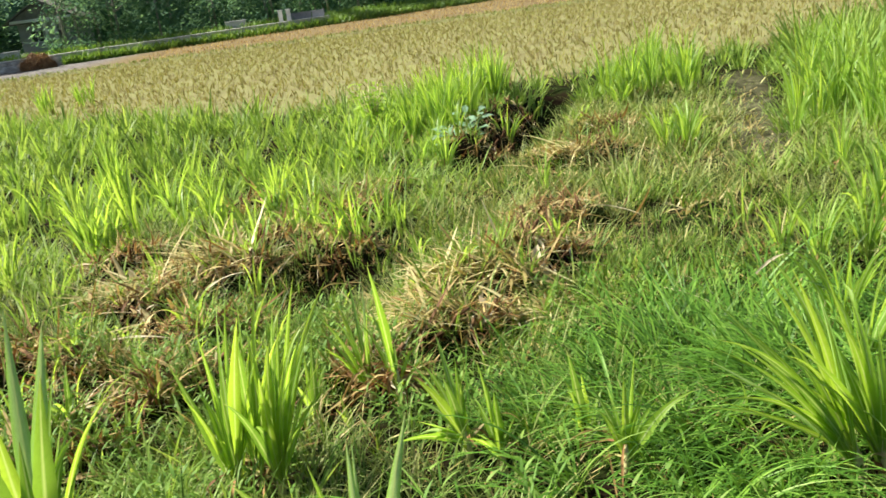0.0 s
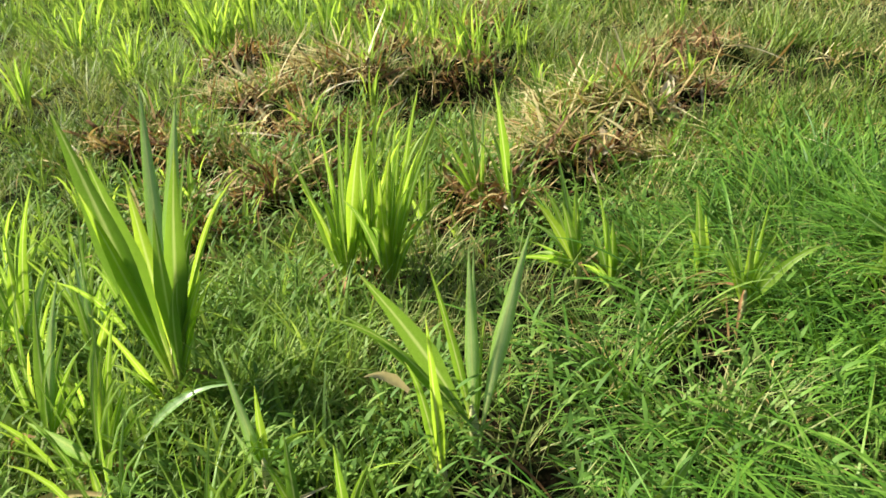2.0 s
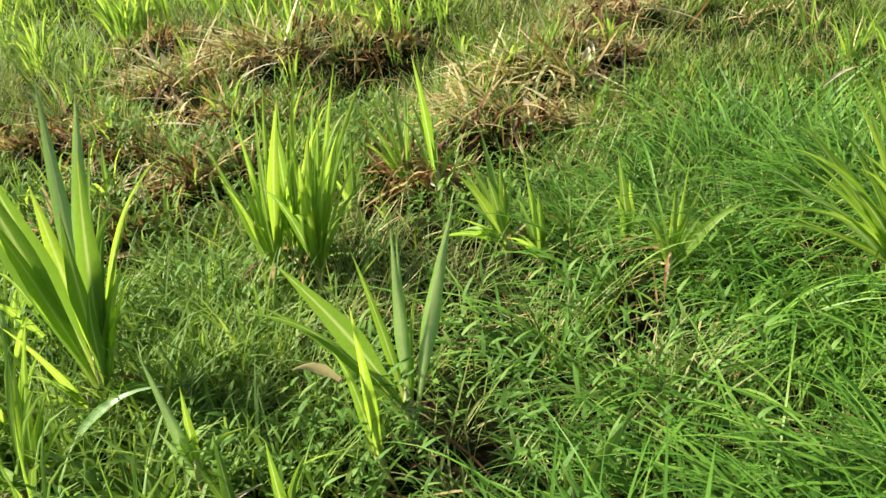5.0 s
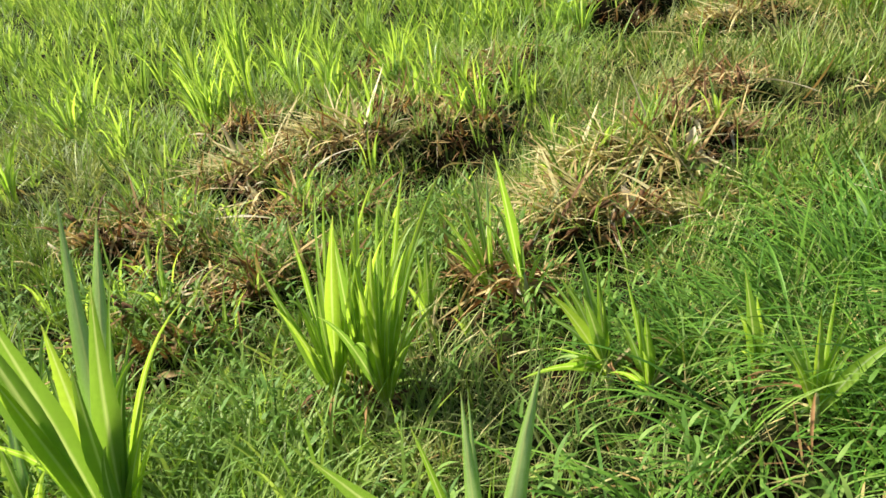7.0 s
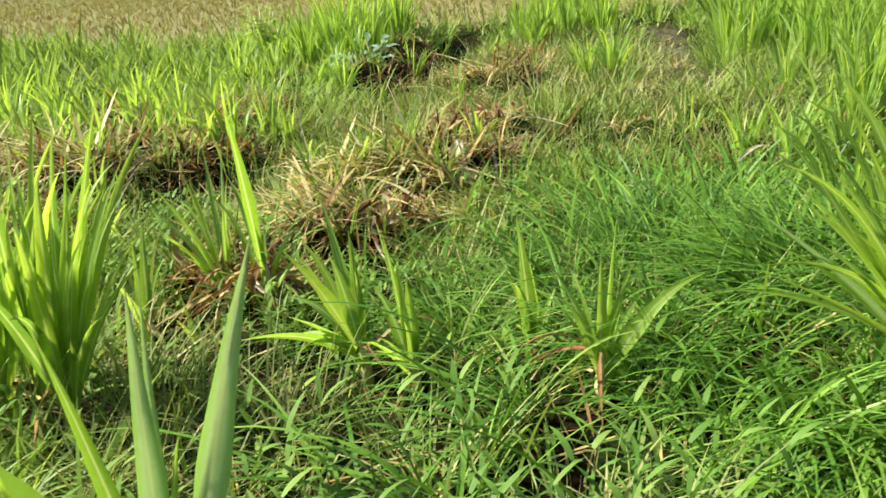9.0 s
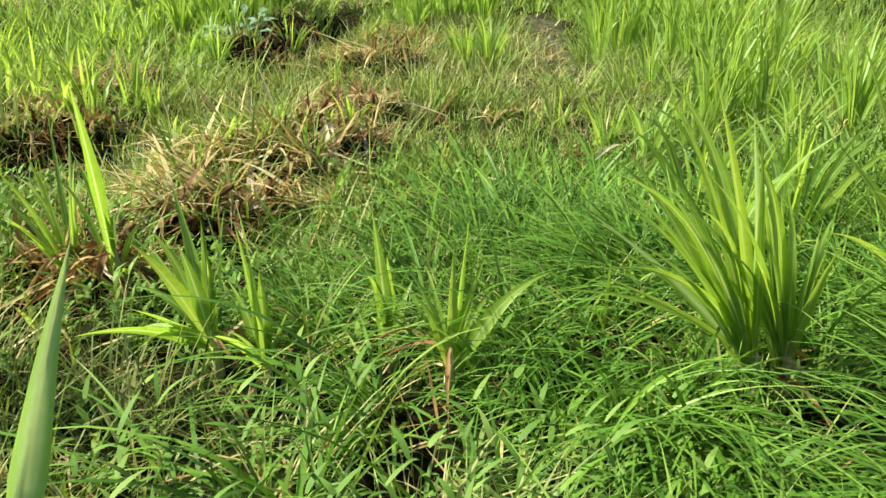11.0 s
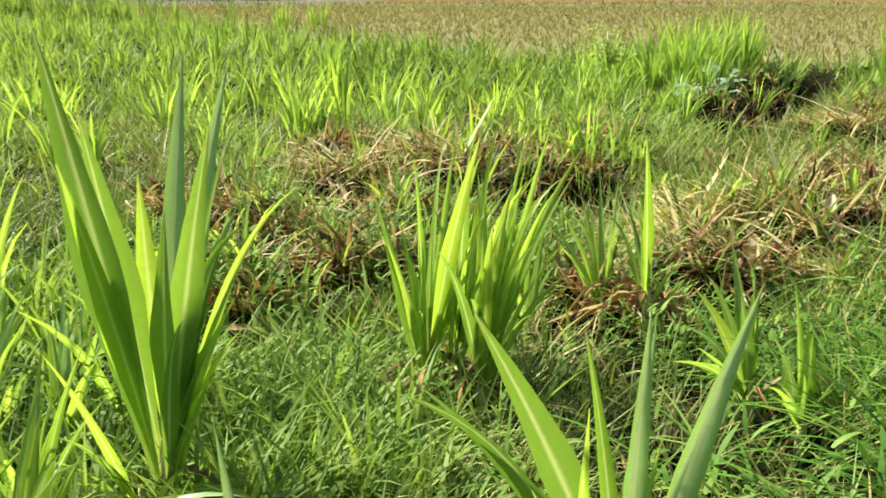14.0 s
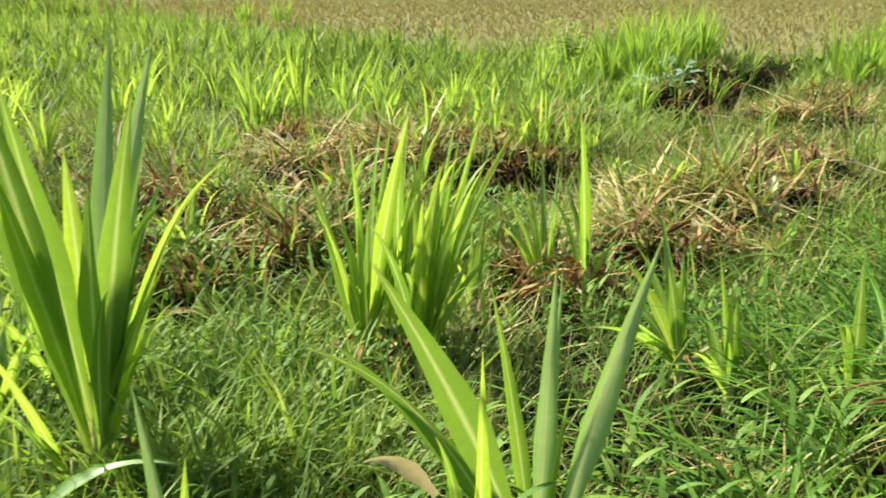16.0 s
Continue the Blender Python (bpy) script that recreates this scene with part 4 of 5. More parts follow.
put_tufts(6, [(x - 0.8 + 1.6 * rng.random(), y - 0.4 + 0.8 * rng.random()) for x, y in ((-0.3, 1.7), (-0.2, 2.4), (-0.8, 1.2), (1.0, 1.5), (-0.9, 0.6), (0.1, 1.5), (-0.5, 3.0), (0.9, 2.2)) for k in range(5)], (0.5, 1.15))


# ---- stools of cut cane: stubs, and dry leaves lying over them ----
def cane_stool(x, y, r, stubs, litter, sheaths, label):
    top = thing("cane_stool", x, y, label, "cut cane stool", "cut cane stools")
    z0 = top.location.z
    for k in range(stubs):
        a, d = 2 * math.pi * rng.random(), r * math.sqrt(rng.random())
        px, py = d * math.cos(a), d * math.sin(a)
        pz = float(height(x + px, y + py)) - z0
        l = 0.04 + 0.08 * rng.random()
        q = 0.005 + 0.006 * rng.random()
        lx, ly = 0.05 * rng.standard_normal(2)
        b = np.array([px, py, pz])
        part_of(top, "stub", tube_mesh("stub", [b + (0, 0, -0.03), b + (lx * 0.5, ly * 0.5, l * 0.6), b + (lx, ly, l)], [q, q * 1.1, q * 0.9], 6, STUB))
    for k in range(sheaths):
        a = -math.pi / 2 + 1.0 * rng.standard_normal()
        d = r * (0.75 + 0.35 * rng.random())
        px, py = d * math.cos(a), 0.62 * d * math.sin(a)
        b = np.array([px, py, float(height(x + px, y + py)) - z0 - 0.02])
        l = 0.05 + 0.08 * rng.random()
        e = b + (l * 0.45 * math.cos(a) + 0.02 * rng.standard_normal(), l * 0.45 * math.sin(a), l * (0.55 + 0.5 * rng.random()))
        part_of(top, "cut_sheath", leaf_mesh("cut_sheath", b, (b + e) / 2 + (0, 0, 0.02), e, 0.016 + 0.018 * rng.random(), 4, 0.7, 0.2, 0.8 * rng.standard_normal(), (RUST, HUSK, RUST, PALE)[k % 4], (math.cos(a), math.sin(a), 0.3), 0.3), "ragged rust-brown cut sheath")
    for k in range(litter):
        a, d = 2 * math.pi * rng.random(), r * 1.15 * math.sqrt(rng.random())
        px, py = d * math.cos(a), d * math.sin(a)
        l = 0.14 + 0.30 * rng.random() ** 1.5
        b = 2 * math.pi * rng.random()
        ex, ey = px + l * math.cos(b), py + l * math.sin(b)
        s = np.array([px, py, float(height(x + px, y + py)) - z0 + 0.05 * rng.random()])
        e = np.array([ex, ey, float(height(x + ex, y + ey)) - z0 + 0.03 + 0.05 * rng.random()])
        c = (s + e) / 2 + (0.05 * rng.standard_normal(), 0.05 * rng.standard_normal(), 0.02 + 0.07 * rng.random())
        part_of(top, "dead_leaf", leaf_mesh("dead_leaf", s, c, e, 0.008 + 0.016 * rng.random(), 6, 0.4, 0.3, 1.5 * rng.standard_normal(), HUSK if k % 3 else PALE, (0.2, 0.3, 1.0), 0.25))
    return top


for mx, my, r, h in MOUNDS:
    near = my < 3.2
    cane_stool(mx, my, r * 0.85, 14 if near else 8, 25 if near else 12, 16 if near else 12, "old cane stool cut to brown stubs under dry leaves")


# pale husks that stand out of the stools
def husk(x, y, l, w, lean, az, label):
    top = thing("dry_husk", x, y, label, "dry leaf", "dry husks")
    t = np.array([l * math.sin(lean) * math.cos(az), l * math.sin(lean) * math.sin(az), l * math.cos(lean)])
    part_of(top, "blade", leaf_mesh("blade", (0, 0, 0.0), t * 0.5 + (0, 0, 0.03), t, w, 8, 0.6, 0.1, 0.8, PALE, (0.3, -1, 0.2)))
    return top


husk(-0.90, 2.38, 0.16, 0.05, 0.35, 2.6, "curled pale husk on a brown stool")
husk(-1.04, 2.72, 0.34, 0.035, 0.25, 2.9, "bleached upright leaf stalk in wispy grass")
husk(0.98, 1.30, 0.15, 0.06, 0.9, 2.4, "folded pale husk lying on straw")
husk(1.17, 1.10, 0.16, 0.05, 0.5, 0.6, "short pale husk standing in straw")
husk(0.99, 1.62, 0.24, 0.012, 0.35, 1.2, "pale dry stem standing in straw")
husk(1.13, 1.66, 0.34, 0.012, 0.4, 2.2, "bleached seed stalk in thin grass")
husk(1.02, 1.22, 0.16, 0.065, 1.0, 3.6, "wide pale husk curled on straw")
husk(1.22, 1.42, 0.17, 0.055, 0.7, 1.0, "wide pale husk curled on straw")
husk(0.82, 1.02, 0.14, 0.060, 1.1, 0.3, "wide pale husk curled on straw")
husk(0.93, 1.14, 0.13, 0.050, 0.5, 2.2, "folded pale husk standing on straw")
husk(1.16, 1.12, 0.14, 0.034, 0.4, 0.7, "brown-edged dry husk standing on straw")
husk(0.70, 1.04, 0.12, 0.040, 0.8, 3.9, "cut pale husk at the rim of a stool")
husk(0.62, 1.10, 0.15, 0.030, 0.7, 3.0, "cut pale husk at the rim of a stool")
husk(1.30, 1.40, 0.16, 0.034, 0.6, 2.0, "cut pale husk at the rim of a stool")
husk(1.02, 1.36, 0.34, 0.020, 1.3, 3.3, "long golden leaf lying over the stool")
husk(1.10, 1.42, 0.36, 0.022, 1.25, 3.6, "long golden leaf lying over the stool")
husk(0.95, 1.18, 0.34, 0.018, 1.35, 3.0, "long golden leaf lying over the stool")
put_tufts(0, [(1.98, -0.05), (2.15, 0.30), (2.30, 0.05)], (0.8, 0.95))
husk(-0.02, -0.92, 0.30, 0.030, 1.35, 3.0, "long bleached leaf lying over green grass")
husk(-0.36, -1.10, 0.32, 0.026, 1.3, 0.4, "long bleached leaf lying over green grass")
husk(-0.55, -0.98, 0.24, 0.024, 1.2, 2.2, "long bleached leaf lying over green grass")
husk(1.05, 2.05, 0.30, 0.022, 0.9, 0.5, "dry leaf arching over the straw")


def dry_leaf(a, b, arch, w, mat, label):
    """A dead leaf or stem from a to b, raised by arch between them."""
    top = thing("dry_leaf", a[0], a[1], label, "dry leaf", "dry leaves", a[2])
    e = np.array(b) - np.array(a)
    part_of(top, "blade", leaf_mesh("blade", (0, 0, 0), e * 0.5 + (0, 0, 2 * arch + 0.005), e, w, 9, 0.5, 0.15, 0.9, mat, (0.2, -0.6, 0.8), 0.12))
    return top


dry_leaf((0.11, -0.88, 0.31), (0.02, -0.90, 0.37), 0.02, 0.026, PALE, "bleached leaf drooping from the striped plant")
dry_leaf((0.26, -0.83, 0.08), (0.43, -1.07, 0.08), 0.05, 0.014, RUST, "brown withered leaf arching down into weeds")
dry_leaf((-0.61, -0.75, 0.05), (-0.31, -0.70, 0.22), 0.06, 0.034, CANE_GREY, "broad greyish leaf drooping from the foot of the tall plant")
dry_leaf((-0.59, -0.61, 0.13), (-0.61, -0.62, 0.03), 0.00, 0.014, RUST, "orange-brown withered leaf among shoots")
dry_leaf((-0.65, -0.79, 0.12), (-0.67, -0.80, 0.03), 0.00, 0.018, RUST, "orange-brown withered leaf among shoots")
dry_leaf((-0.49, -1.09, 0.09), (-0.26, -1.04, 0.10), 0.02, 0.026, HUSK, "dry buff leaf bent over the grass")
dry_leaf((0.92, 2.25, -0.12), (1.10, 2.30, 0.06), 0.06, 0.014, PALE, "pale straw leaf arching over the stool")
dry_leaf((0.90, 1.26, -0.02), (0.96, 1.36, 0.14), 0.00, 0.016, PALE, "bleached stalk standing in straw")
dry_leaf((1.83, 0.98, 0.09), (1.82, 0.50, 0.08), 0.01, 0.008, PALE, "bleached seed stem lying over grass")
dry_leaf((1.92, 0.54, 0.23), (2.23, 0.78, 0.19), 0.02, 0.016, PALE, "pale drooping grass leaf")
dry_leaf((-0.58, 2.10, -0.02), (-0.17, 2.20, 0.06), 0.07, 0.014, PALE, "pale dry leaf arching over brown stools")
dry_leaf((-0.76, -0.74, 0.22), (-0.78, -0.69, 0.07), -0.01, 0.040, PALE, "crumpled bleached leaf among green shoots")
dry_leaf((-0.52, -1.04, 0.22), (-0.81, -1.03, 0.09), 0.05, 0.022, HUSK, "dry buff leaf bent over the grass")
dry_leaf((-0.27, -1.12, 0.15), (-0.47, -1.07, 0.11), 0.04, 0.022, PALE, "dry pale leaf bent over the grass")
dry_leaf((1.66, -0.50, 0.08), (1.57, -0.49, 0.07), 0.01, 0.034, PALE, "grey dry husk at the foot of the clump")
dry_leaf((1.68, -0.59, 0.10), (1.74, -0.63, 0.03), 0.02, 0.028, PALE, "pale dry husk at the foot of the clump")
dry_leaf((1.65, 0.86, 0.11), (1.85, 0.42, 0.05), 0.03, 0.008, PALE, "bleached seed stem lying over grass")
dry_leaf((-0.76, 1.88, -0.00), (-0.79, 1.88, 0.09), 0.00, 0.030, PALE, "curled pale husk standing on the stool")
dry_leaf((-0.12, -0.05, 0.13), (-0.19, -0.08, 0.08), 0.00, 0.012, PALE, "pale broken sheath at the foot of the clump")
dry_leaf((-0.11, -0.06, 0.05), (-0.17, -0.10, 0.10), 0.01, 0.014, HUSK, "buff broken sheath at the foot of the clump")


# ---- two broad-leaved plants and a shrub in the stand ----
def broad_plant(x, y, stems, tall, size, mat, name, label):
    top = thing(name, x, y, label, "plant")
    for k in range(stems):
        a = 2 * math.pi * (k + 0.5 * rng.random()) / stems
        e = np.array([0.22 * tall * math.cos(a), 0.22 * tall * math.sin(a), tall * (0.7 + 0.3 * rng.random())])
        part_of(top, "stem", tube_mesh("stem", [(0, 0, -0.02), e * 0.5 + (0, 0, 0.05), e], [0.012, 0.009, 0.004], 6, STEM))
        for j in range(9):
            f = 0.3 + 0.7 * j / 8
            q = e * f
            b = a + 2.4 * j
            tip = q + np.array([size * math.cos(b), size * math.sin(b), 0.25 * size * rng.standard_normal()])
            part_of(top, "leaf", leaf_mesh("leaf", q, (q + tip) / 2 + (0, 0, 0.25 * size), tip, size * 0.45, 5, 0.2, 0.05, 0.3 * rng.standard_normal(), mat, (0.1, -0.3, 1.0)))
    return top


broad_plant(0.92, 8.3, 14, 0.72, 0.12, SHRUB, "shrub", "leafy green shrub taller than the cane round it")
broad_plant(1.60, 6.60, 2, 0.34, 0.22, BLUE, "broad_leaved_plant", "low plant with broad bluish-green leaves by the furrow")
broad_plant(1.95, 6.75, 2, 0.46, 0.20, BLUE, "broad_leaved_plant", "low plant with broad bluish-green leaves by the furrow")


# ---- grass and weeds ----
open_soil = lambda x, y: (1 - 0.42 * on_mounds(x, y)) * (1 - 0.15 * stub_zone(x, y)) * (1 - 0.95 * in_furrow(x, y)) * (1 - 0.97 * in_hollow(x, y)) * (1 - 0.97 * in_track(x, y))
dim = lambda x, y: np.maximum(np.maximum(np.exp(-((x - 0.52) / 0.48) ** 2 - ((y + 0.50) / 0.72) ** 2), np.exp(-((x - 0.15) / 0.42) ** 2 - ((y + 0.32) / 0.30) ** 2)), np.exp(-((x - 0.02) / 0.30) ** 2 - ((y + 0.02) / 0.26) ** 2))
FEET = [(0.25, -0.83), (0.17, -0.92), (-0.13, -0.02), (0.0, -0.06), (0.33, 0.56), (0.43, 0.40), (0.61, -0.04), (0.70, -0.12), (1.01, -0.02), (1.03, -0.32), (-0.53, -0.55), (1.65, -0.57)]
by_foot = lambda x, y: np.max([np.exp(-((x - fx) ** 2 / 0.018 + (y - fy + 0.11) ** 2 / 0.045) ** 2) for fx, fy in FEET], axis=0)
flow = lambda x, y: 2.6 + 0.9 * np.sin(2.1 * x + 1.3 * y) + 0.7 * np.sin(3.7 * y - 1.9 * x)
w_lush = lambda x, y: (1 - 0.85 * by_foot(x, y)) * (1 - 0.65 * dim(x, y)) * (1 - 0.30 * np.exp(-(((x - 0.85) / 0.35) ** 2 + ((y + 0.95) / 0.32) ** 2))) * lush_zone(x, y) * (0.05 + 0.95 * patchy(x, y, 8.0) ** 2.2) * open_soil(x, y)
stuff("lush_grass", [clumps(scatter(510, -1.7, 1.2, w_lush), 10, 0.05, (0.30, 0.58), (0.005, 0.012), (0.2, 0.9), (0.9, 2.2), 10, flow, (0.5, 1.2)),
                     clumps(scatter(240, -1.7, 1.3, w_lush), 7, 0.05, (0.16, 0.38), (0.006, 0.013), (0.0, 0.6), (0.7, 2.3), 8, None, (0.5, 1.2)),
                     bunch(0, scatter(500, -1.7, 1.5, w_lush), (0.12, 0.30), (0.004, 0.009), (0.3, 1.2), (0.3, 1.6), 5, 2.7, 1.0)],
      LUSH, "long soft green grass leaning over in swathes", "grass")
w_fine = lambda x, y: (1 - 0.6 * by_foot(x, y)) * (1 - 0.88 * dim(x, y)) * (1 - 0.93 * lush_zone(x, y)) * (0.03 + 0.97 * patchy(x, y, 8.5, 1.0) ** 2) * open_soil(x, y) * (1 - 0.45 * stub_zone(x, y)) * (1 - 0.6 * smooth(1.0, 2.0, y)) * (1 - 0.65 * smooth(0.7, 1.1, x) * smooth(0.3, 0.9, y))
w_green = lambda x, y: clearing(x, y) * patchy(x, y, 3.3, 5.1) ** 1.5 * open_soil(x, y)
stuff("short_grass", [clumps(scatter(420, 0.6, 7.5, w_green), 14, 0.09, (0.10, 0.30), (0.006, 0.011), (0.0, 0.9), (0.1, 1.3), 4, None, (0.5, 1.3)),
                      clumps(scatter(1500, -1.7, 2.3, w_fine), 17, 0.05, (0.09, 0.24), (0.004, 0.008), (0.0, 0.8), (0.1, 1.4), 4),
                      bunch(0, scatter(2600, -1.7, 2.2, w_fine), (0.05, 0.13), (0.004, 0.007), (0.0, 0.9), (0.1, 1.3), 3)],
      FINE, "mixed short green grass over shade-dark soil", "grass")
# broad soft blades between the cane plants on the west side
w_broad = lambda x, y: (x < 0.10) * (1 - 0.8 * dim(x, y)) * (0.05 + 0.95 * patchy(x, y, 5.5, 2.2) ** 2) * open_soil(x, y) * (1 - smooth(0.5, 1.0, y))
spots = np.stack([-0.36 + 0.17 * rng.standard_normal(190), -0.45 + 0.24 * rng.standard_normal(190)], 1)
stuff("broad_grass", [clumps(spots, 11, 0.05, (0.14, 0.34), (0.005, 0.013), (0.0, 0.7), (0.3, 1.6), 6, None, (0.6, 1.15)),
                      clumps(scatter(360, -1.6, 1.0, w_broad), 9, 0.05, (0.14, 0.34), (0.009, 0.019), (0.0, 0.7), (0.3, 1.8), 6, None, (0.5, 1.15))],
      BRIGHT, "soft broad-bladed pale green grass between the cane plants", "grass")
w_wisp = lambda x, y: (1 - 0.35 * (x > 1.9) * (y < 2.2)) * (np.maximum(smooth(0.45, 1.2, y) * (1 - smooth(4.2, 5.6, y)), 0.9 * clearing(x, y)) + 0.05 * (y < 1.0) + 0.06 * dim(x, y)) * (0.03 + 0.97 * patchy(x, y, 3.6, 2.0) ** 2.0) * open_soil(x, y)
xy = scatter(3000, -1.4, 8.6, w_wisp)
far = xy[:, 1] > 2.8
w_tangle = lambda x, y: stub_zone(x, y) * (1 - in_hollow(x, y)) * (1 - 0.5 * on_mounds(x, y)) * (0.1 + 0.9 * patchy(x, y, 7.0, 2.9)) * (y < 4.0)
stuff("wispy_grass", [clumps(scatter(330, -0.4, 4.0, w_tangle), 15, 0.07, (0.10, 0.30), (0.002, 0.005), (0.2, 1.4), (0.0, 1.4), 5, None, (0.5, 1.2)),
                      clumps(xy[~far], 17, 0.07, (0.10, 0.30), (0.003, 0.007), (0.1, 1.2), (0.1, 1.4), 4, None, (0.4, 1.3)),
                      clumps(xy[far], 15, 0.11, (0.14, 0.36), (0.006, 0.012), (0.2, 1.3), (0.1, 1.2), 3, None, (0.35, 1.3))],
      WISPY, "thin olive grass going to seed", "grass")
w_tall = lambda x, y: smooth(2.0, 4.6, y + 0.8 * np.maximum(0, -x - 1) + 3.0 * np.maximum(0, x - 2.3)) * (y < plot_edge(x)) * (0.02 + 0.98 * patchy(x, y, 3.4, 0.5) ** 1.8) * (1 - 0.97 * clearing(x, y)) * (1 - in_furrow(x, y)) * (1 - in_track(x, y))
xy = np.concatenate([scatter(2500, 0.2, 21.0, w_tall), scatter(1300, 0.0, 7.0, w_tall)])
far = xy[:, 1] > 7.5
stuff("tall_grass", [clumps(xy[~far], 12, 0.09, (0.14, 0.42), (0.008, 0.019), (0.05, 0.8), (0.2, 1.5), 4, None, (0.5, 1.25)),
                     clumps(xy[far], 12, 0.13, (0.18, 0.55), (0.016, 0.034), (0.05, 0.6), (0.2, 1.2), 3, None, (0.5, 1.3))],
      BRIGHT, "tall bright yellow-green grass between the cane tufts", "grass")
far_spots, mid_spots = np.array(west_spots(280, 8.5, 21.5)), np.array(west_spots(110, 5.6, 8.5))
stuff("far_cane_stand", [clumps(far_spots, 13, 0.10, (0.35, 0.78), (0.028, 0.048), (0.02, 0.35), (0.1, 0.7), 4, None, (0.55, 1.15)),
                         clumps(np.array(EAST), 15, 0.10, (0.55, 1.05), (0.030, 0.045), (0.02, 0.45), (0.1, 0.9), 5, None, (0.8, 1.15)),
                         clumps(np.array(WEST_END), 16, 0.14, (0.75, 1.35), (0.040, 0.06), (0.02, 0.35), (0.1, 0.7), 4, None, (0.85, 1.15)),
                         clumps(mid_spots, 14, 0.07, (0.28, 0.62), (0.018, 0.032), (0.02, 0.45), (0.1, 0.7), 5, None, (0.6, 1.15))], BRIGHT, "distant stand of bright green cane tufts", "cane")
w_under = lambda x, y: smooth(3.6, 5.0, y) * (y < plot_edge(x))
stuff("undergrass", [bunch(0, scatter(16000, 3.5, 21.0, w_under), (0.05, 0.16), (0.015, 0.035), (0.2, 1.2), (0.1, 1.0), 2)], WISPY, "low olive grass under the cane stand", "grass")
# herbs: small pointed leaves up thin stalks
w_herb = lambda x, y: (1 - 0.8 * dim(x, y)) * (0.06 + 0.94 * (patchy(x, y, 4.7, 4.0) > 0.55)) * (1 - smooth(0.9, 1.7, y)) * (1 - 0.85 * lush_zone(x, y)) * open_soil(x, y)
xy = np.concatenate([scatter(1300, -1.7, 1.8, w_herb), scatter(240, -0.6, 2.2, lambda x, y: stub_zone(x, y) * (x < 0.3) * (1 - in_hollow(x, y)) * patchy(x, y, 6.0, 0.4))])
pieces = []
for k in range(10):
    up = rooted(xy, 0) + np.column_stack([np.zeros((len(xy), 2)), 0.02 + 0.014 * k * (0.5 + rng.random(len(xy)))])
    m = len(xy)
    pieces.append(blades(up, 2.4 * k + rng.random(m), 0.025 + 0.035 * rng.random(m), 0.007 + 0.011 * rng.random(m) ** 2, 0.5 + 0.5 * rng.random(m), 0.4 + 0.7 * rng.random(m), 4, 0.2 * rng.standard_normal(m)))
pieces.append(bunch(0, xy, (0.10, 0.17), (0.002, 0.003), (0.0, 0.15), (0.0, 0.2), 3))
stuff("weeds", pieces, HERB, "low leafy green weeds among the grass", "weeds")
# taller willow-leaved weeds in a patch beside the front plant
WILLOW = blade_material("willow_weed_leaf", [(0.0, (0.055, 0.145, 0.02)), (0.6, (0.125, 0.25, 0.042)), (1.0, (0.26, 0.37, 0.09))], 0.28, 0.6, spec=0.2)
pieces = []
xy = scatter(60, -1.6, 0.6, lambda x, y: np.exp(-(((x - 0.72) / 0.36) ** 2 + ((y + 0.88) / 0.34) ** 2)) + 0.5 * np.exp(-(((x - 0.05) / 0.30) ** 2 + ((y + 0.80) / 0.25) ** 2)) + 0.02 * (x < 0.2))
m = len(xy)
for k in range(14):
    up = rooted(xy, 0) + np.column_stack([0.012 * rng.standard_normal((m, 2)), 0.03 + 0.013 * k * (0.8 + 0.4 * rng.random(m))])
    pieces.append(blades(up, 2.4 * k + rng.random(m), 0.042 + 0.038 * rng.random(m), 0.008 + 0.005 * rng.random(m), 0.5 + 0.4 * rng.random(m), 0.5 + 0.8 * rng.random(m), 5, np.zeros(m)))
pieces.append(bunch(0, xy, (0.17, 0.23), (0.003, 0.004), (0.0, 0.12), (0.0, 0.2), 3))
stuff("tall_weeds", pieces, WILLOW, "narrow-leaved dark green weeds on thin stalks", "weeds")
# straw: dry blades lying about, combed bundles over the largest stool, and trash that hangs over the stools' edges
w_straw = lambda x, y: (1 - 0.9 * in_hollow(x, y)) * np.clip(on_mounds(x, y, 1.7) * (0.15 + 0.85 * patchy(x, y, 6.0, 1.5)) + 0.03 + 0.07 * lush_zone(x, y) + 0.20 * clearing(x, y) + 0.22 * stub_zone(x, y), 0, 1)
combed = lambda x, y: math.pi + 0.9 * np.sin(5 * x + 3 * y)
w_comb = lambda x, y: np.clip(sum(np.exp(-(((x - mx) / 0.38) ** 2 + ((y - my) / 0.26) ** 2)) for mx, my in ((0.95, 1.62), (0.66, 1.30), (1.25, 1.30), (-0.55, 2.6))), 0, 1) ** 1.5
hang = []
for mx, my, r, h in MOUNDS:
    k = 75
    a = -math.pi / 2 + 0.95 * rng.standard_normal(k)
    q = r * (0.80 + 0.25 * rng.random(k))
    base = np.stack([mx + q * np.cos(a), my + 0.60 * q * np.sin(a)], 1)
    base = np.column_stack([base, height(base[:, 0], base[:, 1]) + 0.02 + 0.05 * rng.random(k)])
    hang.append(blades(base, a + 1.1 * rng.standard_normal(k), 0.05 + 0.13 * rng.random(k) ** 1.5, 0.006 + 0.016 * rng.random(k), 0.3 + 1.3 * rng.random(k), -0.3 + 1.9 * rng.random(k), 4, 0.8 * rng.standard_normal(k)))
stuff("straw", [bunch(0, scatter(7900, -1.6, 7.4, w_straw), (0.05, 0.20), (0.003, 0.009), (0.8, 1.6), (-0.2, 0.9), 3, sink=-0.02),
                ],
      STRAW, "dry tan straw and cane trash", "straw")
